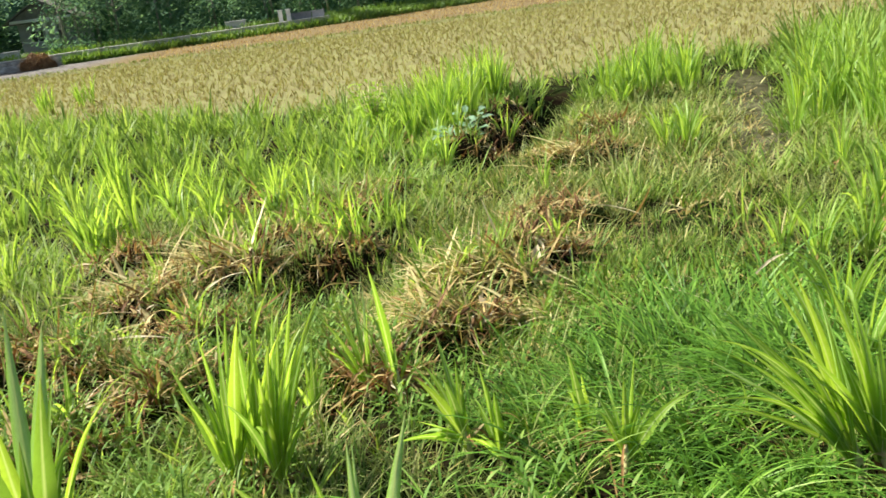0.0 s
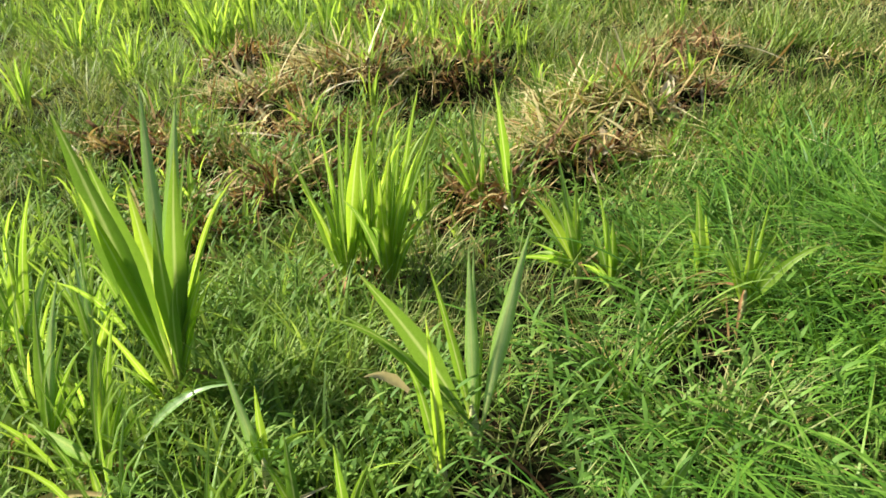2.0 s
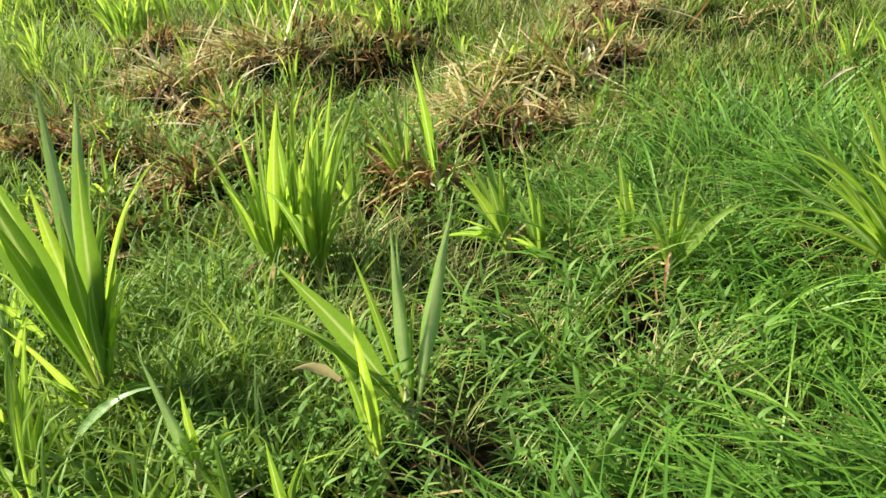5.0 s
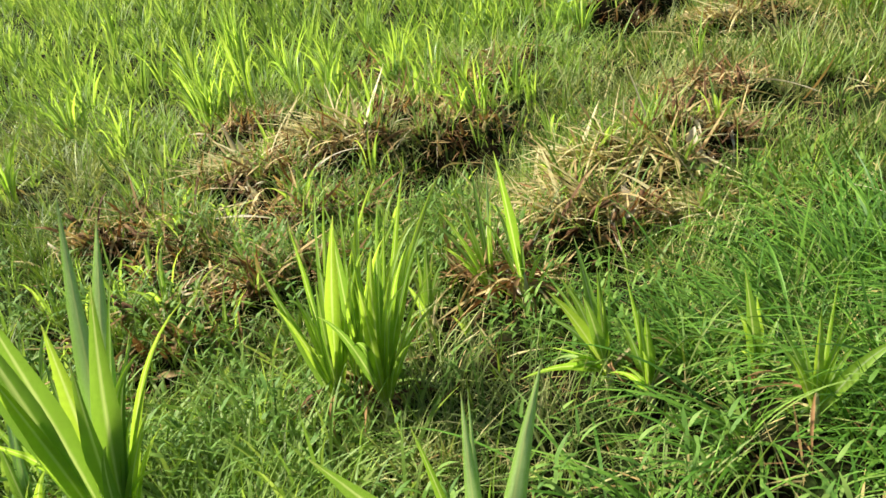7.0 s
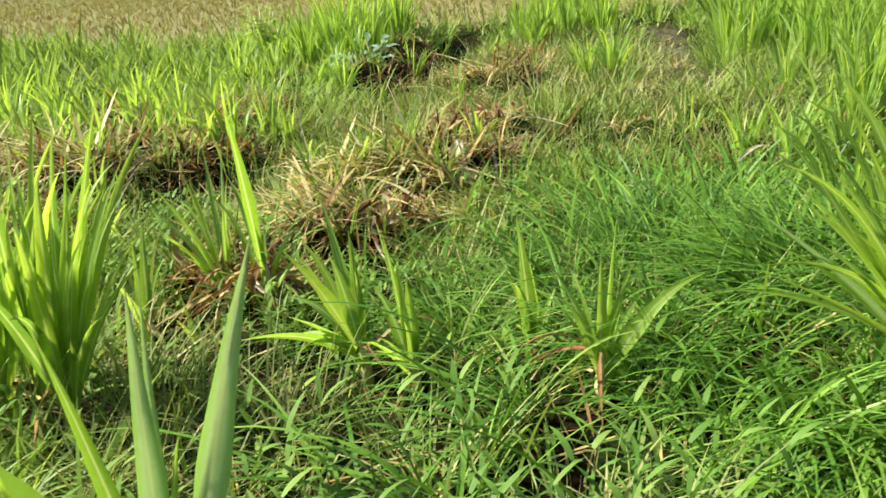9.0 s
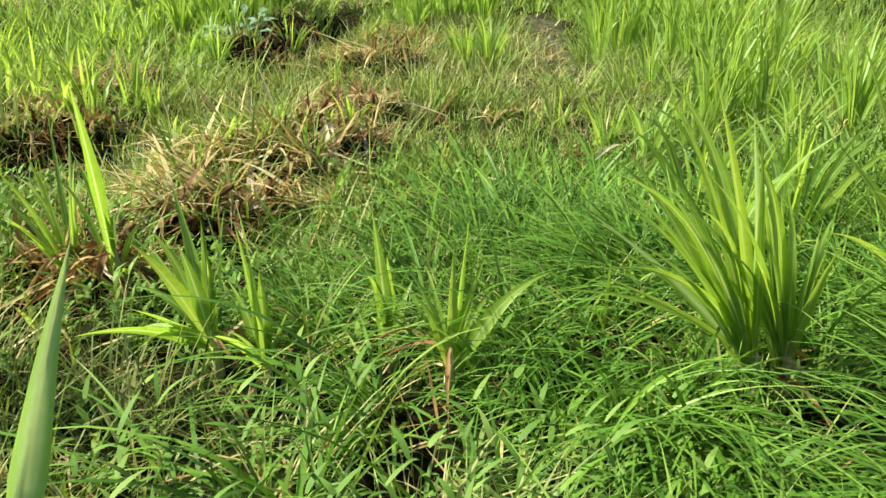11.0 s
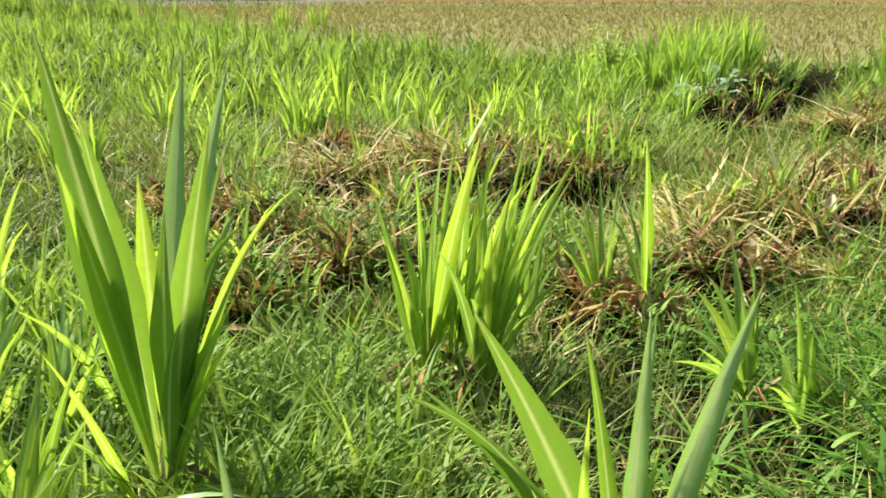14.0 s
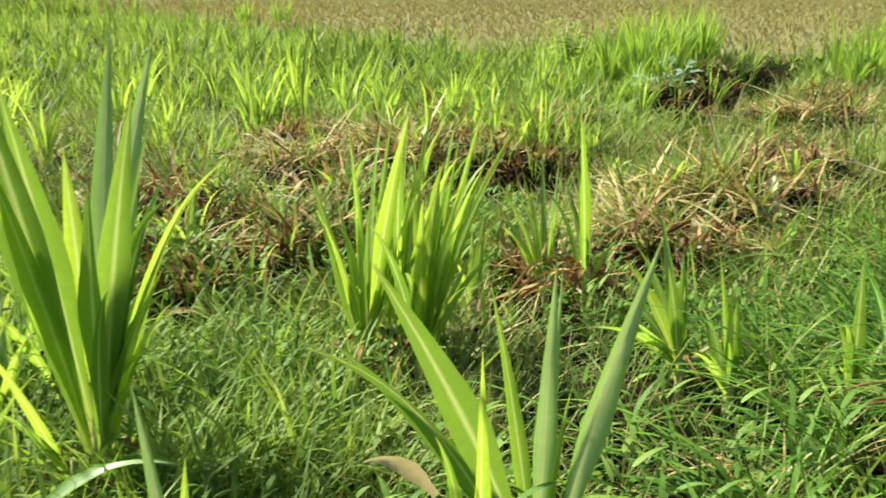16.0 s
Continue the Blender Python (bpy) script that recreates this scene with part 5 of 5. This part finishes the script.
w_mat = lambda x, y: np.clip(sum(np.exp(-(((x - mx) / rx) ** 2 + ((y - my) / ry) ** 2) ** 1.5) for mx, my, rx, ry in ((1.05, 1.52, 0.34, 0.13), (0.74, 1.12, 0.26, 0.11), (1.40, 1.55, 0.24, 0.14), (1.12, 1.14, 0.26, 0.10), (2.35, 4.15, 0.30, 0.16), (-0.45, 2.62, 0.26, 0.14), (-0.9, 2.2, 0.2, 0.1))), 0, 1) * (1 - 0.9 * in_hollow(x, y))
matted = lambda x, y: math.pi + 0.5 * np.sin(4 * x + 2 * y) + 0.4 * np.sin(9 * y - 5 * x)
stuff("matted_straw", [clumps(scatter(170, 0.6, 4.8, w_mat), 4, 0.07, (0.12, 0.40), (0.009, 0.026), (0.8, 1.6), (-0.2, 1.1), 6, matted, (0.6, 1.2), sink=-0.05),
                       clumps(scatter(34, 0.6, 3.4, w_mat), 2, 0.08, (0.30, 0.60), (0.006, 0.012), (0.7, 1.4), (0.2, 1.2), 8, None, (0.7, 1.1), sink=-0.03)],
      GOLD, "thin golden straw matted over the old stools", "straw")
# young shoots coming up through the trash
w_shoot = lambda x, y: stub_zone(x, y) * (0.15 + 0.85 * patchy(x, y, 5.0, 4.4)) * (1 - in_hollow(x, y)) * (y < 4.0)
stuff("young_shoots", [clumps(scatter(230, -0.2, 4.0, w_shoot), 7, 0.035, (0.10, 0.30), (0.007, 0.015), (0.0, 0.6), (0.1, 1.0), 5, None, (0.5, 1.2)),
                       clumps(scatter(180, -0.2, 4.0, w_shoot), 8, 0.05, (0.06, 0.16), (0.004, 0.008), (0.0, 0.9), (0.1, 1.2), 4, None, (0.5, 1.2))],
      BRIGHT, "young green shoots coming up through cane trash", "grass")
w_stalk = lambda x, y: np.clip(0.55 * clearing(x, y) * (0.2 + 0.8 * patchy(x, y, 4.0, 3.3)) + 0.6 * stub_zone(x, y) * patchy(x, y, 5.0, 2.7), 0, 1) * (1 - in_hollow(x, y))
xy = scatter(620, 0.2, 6.5, w_stalk)
stuff("broken_stalks", [clumps(xy[:380], 3, 0.05, (0.08, 0.26), (0.007, 0.013), (0.1, 1.45), (-0.2, 0.5), 3, None, (0.6, 1.2)),
                        clumps(xy[380:], 2, 0.05, (0.10, 0.22), (0.010, 0.020), (0.6, 1.5), (0.0, 1.2), 5, None, (0.7, 1.2))],
      GOLD, "pale broken stalks and curled dry leaves in thin grass", "straw")
stuff("combed_straw", [clumps(scatter(64, 0.6, 3.2, w_comb), 6, 0.03, (0.12, 0.38), (0.006, 0.020), (0.9, 1.6), (-0.1, 1.1), 7, combed, sink=-0.02)],
      GOLD, "golden straw bent over in bundles on the stools", "straw")
cut_row = lambda x, y: np.exp(-((y - 2.05 - 0.68 * (x + 0.55)) / 0.24) ** 2) * smooth(-1.7, -1.3, x) * (1 - smooth(0.2, 0.5, x))
w_trash = lambda x, y: (1 - 0.8 * in_hollow(x, y)) * np.clip(stub_zone(x, y) * (0.1 + 0.9 * patchy(x, y, 5.0, 0.7) ** 2) + 0.8 * cut_row(x, y), 0, 1)
w_pile = lambda x, y: on_mounds(x, y, 1.25) ** 1.3 * (1 - 0.9 * in_hollow(x, y)) * (0.25 + 0.75 * patchy(x, y, 9.0, 1.9))
hang.append(bunch(0, scatter(1000, 0.2, 3.8, w_pile), (0.08, 0.30), (0.008, 0.024), (0.5, 1.6), (-0.3, 1.4), 6, sink=-0.03))
hang.append(bunch(0, scatter(260, 3.5, 6.8, w_pile), (0.12, 0.34), (0.012, 0.03), (0.7, 1.6), (-0.3, 1.2), 4, sink=-0.03))
hang.append(bunch(0, scatter(1500, -0.4, 6.4, w_trash), (0.05, 0.18), (0.005, 0.014), (0.9, 1.6), (-0.3, 1.0), 4, sink=-0.02))
stuff("hanging_trash", hang, TRASH, "brown rotting leaves over and between the stools", "straw")
# plain rough grass over the rest of the plot, behind and beside the walk
x, y = -16 + 34 * rng.random(60000), -9 + 19 * rng.random(60000)
out = ((x < -1.35 - (y + 1)) | (x > 1.9 + 1.05 * (y + 1)) | (y < -1.6)) & (np.hypot(x - 0.3, y + 2.0) > 0.35)
near = np.hypot(x, y + 2) < 3.5
x2, y2 = -7 + 15 * rng.random(150000), -6.5 + 11 * rng.random(150000)
around = ((x2 < -1.25 - (y2 + 1)) | (x2 > 1.8 + 1.05 * (y2 + 1)) | (y2 < -1.55)) & (np.hypot(x2 - 0.3, y2 + 2.0) > 0.30) & (rng.random(150000) < 0.3 + 0.85 * patchy(x2, y2, 3.0, 1.0))
stuff("rough_grass", [bunch(0, np.stack([x2, y2], 1)[around], (0.10, 0.26), (0.007, 0.016), (0.0, 0.9), (0.1, 1.2), 2),
                      bunch(0, np.stack([x, y], 1)[out & near], (0.08, 0.22), (0.006, 0.012), (0.0, 0.8), (0.1, 1.0), 3),
                      bunch(0, np.stack([x, y], 1)[out & ~near], (0.14, 0.36), (0.012, 0.03), (0.0, 0.7), (0.1, 1.0), 2)],
      FINE, "rough green grass over the rest of the plot", "grass")

# ---- the harvested rice field: stubble in planted hills ----
pieces = []
gx, gy = np.meshgrid(np.arange(-34, 34, 0.27), np.arange(10.5, 41, 0.27))
gx, gy = gx.ravel() + 0.08 * rng.standard_normal(gx.size), gy.ravel() + 0.08 * rng.standard_normal(gx.size)
ok = (gy > plot_edge(gx) - 0.5) & (gx > -2 - 0.62 * (gy + 2)) & (gx < 3 + 0.95 * (gy + 2)) & (rng.random(gx.size) < 0.9)
hills = np.stack([gx[ok], gy[ok]], 1)
for k in range(5):
    xy = hills + 0.03 * rng.standard_normal(hills.shape)
    pieces.append(bunch(0, xy, (0.06, 0.21), (0.015, 0.04), (0.0, 0.7), (0.0, 0.6), 2))
stuff("rice_stubble", pieces, RICE, "cut rice stubble, straw-brown with green regrowth", "stubble")
gx, gy = -40 + 90 * rng.random(16000), 41.5 + 38 * rng.random(16000)
ok = (gy < wall_line(gx) - 0.5) & ~((gx < -10) & (gy > 44))
stuff("far_stubble", [bunch(0, np.stack([gx[ok], gy[ok]], 1), (0.10, 0.22), (0.03, 0.07), (0.0, 0.6), (0.0, 0.5), 2)], STRAW, "thin dry stubble on pinkish-brown soil", "stubble")
gx = -40 + 80 * rng.random(5000)
stuff("bank_grass", [bunch(0, np.stack([gx, 41.0 + 0.25 * rng.standard_normal(5000)], 1), (0.1, 0.25), (0.03, 0.06), (0.0, 0.5), (0.0, 0.5), 2)], WISPY, "green grass along the low field bank", "grass")


# ---- the far side: stone wall, verge, gate, house, heap and trees ----
def box(name, lo, hi, material, bevel=0.02):
    bm = bmesh.new()
    bmesh.ops.create_cube(bm, size=1.0)
    for v in bm.verts:
        v.co = Vector([(a + b) / 2 + c * (b - a) for a, b, c in zip(lo, hi, v.co)])
    if bevel:
        bmesh.ops.bevel(bm, geom=bm.edges[:], offset=bevel, segments=1, affect="EDGES")
    me = bpy.data.meshes.new(name)
    bm.to_mesh(me)
    bm.free()
    me.materials.append(material)
    return me


# retaining wall in short runs along its line, each faced with rough stones
wall = tagged(new("retaining_wall"), "low pale rubble-stone retaining wall along the field", "wall", kind="structure")
ang = math.atan(0.45)
wall.matrix_world = pose(-14.0, 61.0, -0.29, 0, 0, math.degrees(ang))
part_of(wall, "core", box("core", (-30, 0.05, -0.2), (17.5, 0.42, 0.70), MORTAR))
part_of(wall, "coping", box("coping", (-30.05, -0.02, 0.704), (17.55, 0.50, 0.80), STONE, 0.03))
stone_kinds = []
for k in range(5):
    bm = bmesh.new()
    bmesh.ops.create_icosphere(bm, subdivisions=1, radius=0.5)
    for v in bm.verts:
        v.co *= 0.85 + 0.3 * rng.random()
        v.co.y *= 0.5
    me = bpy.data.meshes.new("stone")
    bm.to_mesh(me)
    bm.free()
    me.materials.append(STONE)
    stone_kinds.append(me)
for k in range(236):
    s = part_of(wall, "stone", stone_kinds[k % 5])
    col, row = k // 4, k % 4
    s.location = (-16 + 0.40 * col + 0.2 * (row % 2) + 0.09 * rng.standard_normal(), 0.05, 0.02 + 0.18 * row + 0.05 * rng.standard_normal())
    s.scale = (0.26 + 0.24 * rng.random(), 0.16 + 0.16 * rng.random(), 0.15 + 0.12 * rng.random())
    s.rotation_euler = (0, 0.5 * rng.standard_normal(), 0)

heap = thing("straw_heap", -18.3, 57.4, "rust-brown heap of old straw by the wall", "heap")
bm = bmesh.new()
bmesh.ops.create_icosphere(bm, subdivisions=4, radius=1.0)
for v in bm.verts:
    d = noise.noise(v.co * 2.2) * 0.22 + noise.noise(v.co * 6) * 0.10
    v.co = Vector((v.co.x * 1.25, v.co.y * 0.9, max(-0.05, v.co.z * 1.35))) * (1 + d)
me = bpy.data.meshes.new("core")
bm.to_mesh(me)
bm.free()
me.materials.append(HEAP)
part_of(heap, "core", me)
m = 1500
u, w = 2 * math.pi * rng.random(m), np.arccos(rng.random(m))
pts = np.stack([1.25 * np.cos(u) * np.sin(w), 0.9 * np.sin(u) * np.sin(w), 1.35 * np.cos(w)], 1)
v, l, s = blades(pts, u, 0.2 + 0.3 * rng.random(m), 0.03 + 0.03 * rng.random(m), 0.8 + rng.random(m), 0.8 * rng.random(m), 2, np.zeros(m))
heap.scale = (0.92, 0.9, 0.74)
part_of(heap, "loose_straw", mesh_from("loose_straw", v, l, s, material=HEAP))


# gate piers and panel walls
for x in (-2.0, -1.35):
    pier = thing("gate_pier", x, 67.5, "white-painted square gate pier with a cap", "gate pier", "gate piers", float(height(x, 68.5)) - 0.1)
    part_of(pier, "shaft", box("shaft", (-0.17, -0.17, 0), (0.17, 0.17, 0.95), WHITE))
    part_of(pier, "cap", box("cap", (-0.23, -0.23, 0.954), (0.23, 0.23, 1.05), WHITE, 0.03))
for x, l, mat, label in ((-0.35, 1.7, CONCRETE, "grey concrete panel wall beside the gate"), (1.05, 1.0, PLASTER, "pale plastered wall beside the gate")):
    pw = thing("panel_wall", x, 68.4, label, "wall", "", float(height(x, 69.6)) - 0.15)
    part_of(pw, "panel", box("panel", (-l / 2, -0.07, 0), (l / 2, 0.07, 0.66), mat))
    part_of(pw, "coping", box("coping", (-l / 2 - 0.03, -0.1, 0.664), (l / 2 + 0.03, 0.1, 0.72), mat))
for x, y in ((-24.6, 59.2), (-22.85, 60.0), (-21.1, 60.8), (-5.6, 67.0)):
    pw = thing("low_block_wall", x, y, "low whitewashed block wall on the verge", "wall", "low block walls", float(height(x, y + 1.2)) - 0.1)
    part_of(pw, "panel", box("panel", (-0.8, -0.1, 0), (0.8, 0.1, 0.62), PLASTER))
    part_of(pw, "coping", box("coping", (-0.85, -0.14, 0.624), (0.85, 0.14, 0.70), PLASTER))

# house among the trees
house = thing("house", -21.4, 72.0, "small plastered house with tiled gable and white columns", "house", "", float(height(-21.4, 72.0)))
part_of(house, "wall", box("wall", (-2.6, 1.4, 0), (3.0, 7.0, 3.0), PLASTER))
part_of(house, "porch_floor", box("porch_floor", (-2.6, -0.3, 0), (3.0, 1.396, 0.3), CONCRETE))
for x in (0.35, 1.25):
    col = part_of(house, "column", tube_mesh("column", [(x, 0, 0.3), (x, 0, 1.6), (x, 0, 2.9)], [0.17, 0.16, 0.15], 12, WHITE))
    part_of(col, "capital", box("capital", (x - 0.24, -0.24, 2.9), (x + 0.24, 0.24, 3.04), WHITE))
part_of(house, "beam", box("beam", (-2.7, -0.25, 3.04), (3.1, 0.25, 3.32), WHITE))
win = part_of(house, "window", box("window", (-1.6, 1.33, 1.1), (-0.3, 1.398, 2.3), WHITE))
for x in (-1.52, -0.92):
    part_of(win, "pane", box("pane", (x, 1.30, 1.18), (x + 0.54, 1.329, 2.22), DARK, 0.0))
part_of(house, "door", box("door", (0.6, 1.33, 0.3), (1.5, 1.398, 2.4), ROOF))
for side in (-1, 1):
    bm = bmesh.new()
    vs = []
    for y in (-0.45, 7.4):
        for a, z in ((0.0, 5.1), (3.5, 3.1), (3.5, 2.98), (0.0, 4.96)):
            vs.append(bm.verts.new((0.2 + side * a, y, z)))
    for f in ((0, 1, 2, 3), (7, 6, 5, 4), (0, 4, 5, 1), (3, 2, 6, 7), (1, 5, 6, 2), (0, 3, 7, 4)):
        bm.faces.new([vs[i] for i in f])
    bmesh.ops.recalc_face_normals(bm, faces=bm.faces[:])
    me = bpy.data.meshes.new("roof")
    bm.to_mesh(me)
    bm.free()
    me.materials.append(ROOF)
    part_of(house, "roof", me)
bm = bmesh.new()
vs = [bm.verts.new(c) for y in (-0.2, -0.05) for c in ((-2.6, y, 3.33), (3.0, y, 3.33), (0.2, y, 4.90))]
for f in ((0, 1, 2), (5, 4, 3), (0, 3, 4, 1), (1, 4, 5, 2), (2, 5, 3, 0)):
    bm.faces.new([vs[i] for i in f])
me = bpy.data.meshes.new("gable")
bm.to_mesh(me)
bm.free()
me.materials.append(ROOF)
part_of(house, "gable", me)
house.scale = (0.86, 0.86, 0.86)
house.location.x = -21.75


def leaf_cloud(centres, radii, count, size):
    """Leaves scattered in clumps."""
    pick = rng.integers(0, len(centres), count)
    d = rng.standard_normal((count, 3))
    d /= np.linalg.norm(d, axis=1)[:, None]
    p = centres[pick] + d * (radii[pick] * rng.random(count) ** 0.4)[:, None]
    return blades(p, 2 * math.pi * rng.random(count), size * (0.6 + 0.8 * rng.random(count)), size * (0.4 + 0.4 * rng.random(count)), 0.6 + 1.4 * rng.random(count), 0.5 * rng.random(count), 2, np.zeros(count))


def tree(x, y, tall, pale, label):
    top = thing("tree", x, y, label, "tree", "trees behind the field", float(height(x, y)) - 0.05)
    bend = 0.4 * rng.standard_normal(2)
    at = lambda f: np.array([bend[0] * f * f, bend[1] * f * f, tall * f])
    part_of(top, "trunk", tube_mesh("trunk", [at(0), at(0.25), at(0.55), at(0.9)], [0.12, 0.10, 0.07, 0.025], 8, BARK))
    cs, rs = [], []
    for k in range(9):
        f = 0.30 + 0.07 * k
        a = 2.4 * k + rng.random()
        l = tall * (0.30 - 0.02 * k) * (0.7 + 0.5 * rng.random())
        e = at(f) + np.array([l * math.cos(a), l * math.sin(a), 0.45 * l])
        part_of(top, "limb", tube_mesh("limb", [at(f), (at(f) + e) / 2 + (0, 0, 0.1), e], [0.06, 0.04, 0.015], 5, BARK))
        for j in range(3):
            cs.append(at(f) + (e - at(f)) * (0.5 + 0.3 * j) + 0.3 * rng.standard_normal(3))
            rs.append(0.45 + 0.45 * rng.random())
    for j in range(4):
        cs.append(at(0.9) + 0.4 * rng.standard_normal(3))
        rs.append(0.7)
    v, l, s = leaf_cloud(np.array(cs), np.array(rs), 3300, 0.20)
    part_of(top, "crown", mesh_from("crown", v, l, s, material=TREE))
    return top


TREES = [tree(-15.5, 71.0, 8.5, False, "slender dark green tree in the wood edge"), tree(-28.5, 66.0, 7.5, False, "bushy dark green tree in the wood edge"),
         tree(-8.0, 75.0, 9.5, True, "tall thin tree with a bare lower trunk"), tree(6.5, 77.5, 8.0, True, "pale-trunked tree standing on the verge")]
for k in range(34):
    x = -42 + 52 * rng.random()
    y = wall_line(x) + 4.0 + 16 * rng.random()
    if abs(x + 22.0) < 3.0 and y < 82:
        y += 15
    c = copy_thing(TREES[k % 4], pose(x, y, float(height(x, y)) - 0.05, 0, 0, 360 * rng.random()))
    q = 0.8 + 0.5 * rng.random()
    c.scale = (q, q, q)
# undergrowth under the trees and along the verge
n = 800
x = -48 + 96 * rng.random(n)
y = wall_line(x) + 4.0 + 12 * rng.random(n)
keep = ~((np.abs(x + 22.0) < 2.3) & (y < 82))
cs = np.stack([x, y, 0.4 + 5.0 * rng.random(n) ** 1.6], 1)[keep]
v, l, s = leaf_cloud(cs, 0.7 + 0.8 * rng.random(len(cs)), 60000, 0.36)
stuff("undergrowth", [(v, l, s)], TREE, "dark green undergrowth below the trees", "undergrowth")
n = 9000
x = -45 + 90 * rng.random(n)
y = wall_line(x) + 0.6 + 3.4 * rng.random(n)
stuff("verge_grass", [bunch(0, np.stack([x, y], 1), (0.2, 0.6), (0.05, 0.12), (0.0, 0.7), (0.0, 0.8), 2)], HEDGE, "bright green weeds on the verge above the wall", "grass")
n = 9500
x = -17 + 47 * rng.random(n) ** 1.2
y = wall_line(x) - 0.9 + 1.3 * rng.random(n)
stuff("bank_weeds", [bunch(0, np.stack([x, y], 1), (0.35, 0.95), (0.06, 0.14), (0.1, 0.8), (0.0, 0.8), 2)], HEDGE, "brown-green weeds over the earth bank", "weeds")
# a wooded rise behind the trees that closes the view, with leaves over its face
# its greens carry the same painted haze as the tree leaves
HILL = rough_material("wooded_rise", [(0.3, (0.05, 0.10, 0.07)), (0.55, (0.12, 0.23, 0.15)), (0.75, (0.19, 0.33, 0.19))], 0.5, 1.0, fine=2.5, dist=0.3)
us, ws = np.arange(-120, 121, 1.5), np.linspace(0, 1, 16)
gu, gw = np.meshgrid(us, ws)
bulge = 1.6 * np.sin(0.9 * gu + 5 * gw) * np.sin(7 * gw + 0.35 * gu) + 1.0 * np.sin(2.3 * gu - 9 * gw)
hx, hy = gu, wall_line(gu) + 23 + 22 * gw ** 1.5 + bulge
hz = -0.3 + (15 + 2.5 * np.sin(0.21 * gu) + 1.5 * np.sin(0.7 * gu)) * gw ** 0.8
i = (np.arange(len(ws) - 1)[:, None] * len(us) + np.arange(len(us) - 1)[None]).ravel()
me = mesh_from("wooded_rise", np.stack([hx, hy, hz], -1).reshape(-1, 3), np.stack([i, i + 1, i + len(us) + 1, i + len(us)], 1).ravel(), np.arange(len(i)) * 4, material=HILL)
tagged(new("wooded_rise", me), "dense dark green woods rising behind the trees", "backdrop", kind="structure")
x = -60 + 100 * rng.random(900)
f = rng.random(900)
cs = np.stack([x, wall_line(x) + 19 + 14 * f, 0.5 + 12 * f], 1)
stuff("far_woods", [leaf_cloud(cs, 1.4 + 1.2 * rng.random(900), 42000, 0.55)], TREE, "dense dark wood closing the view", "woods")
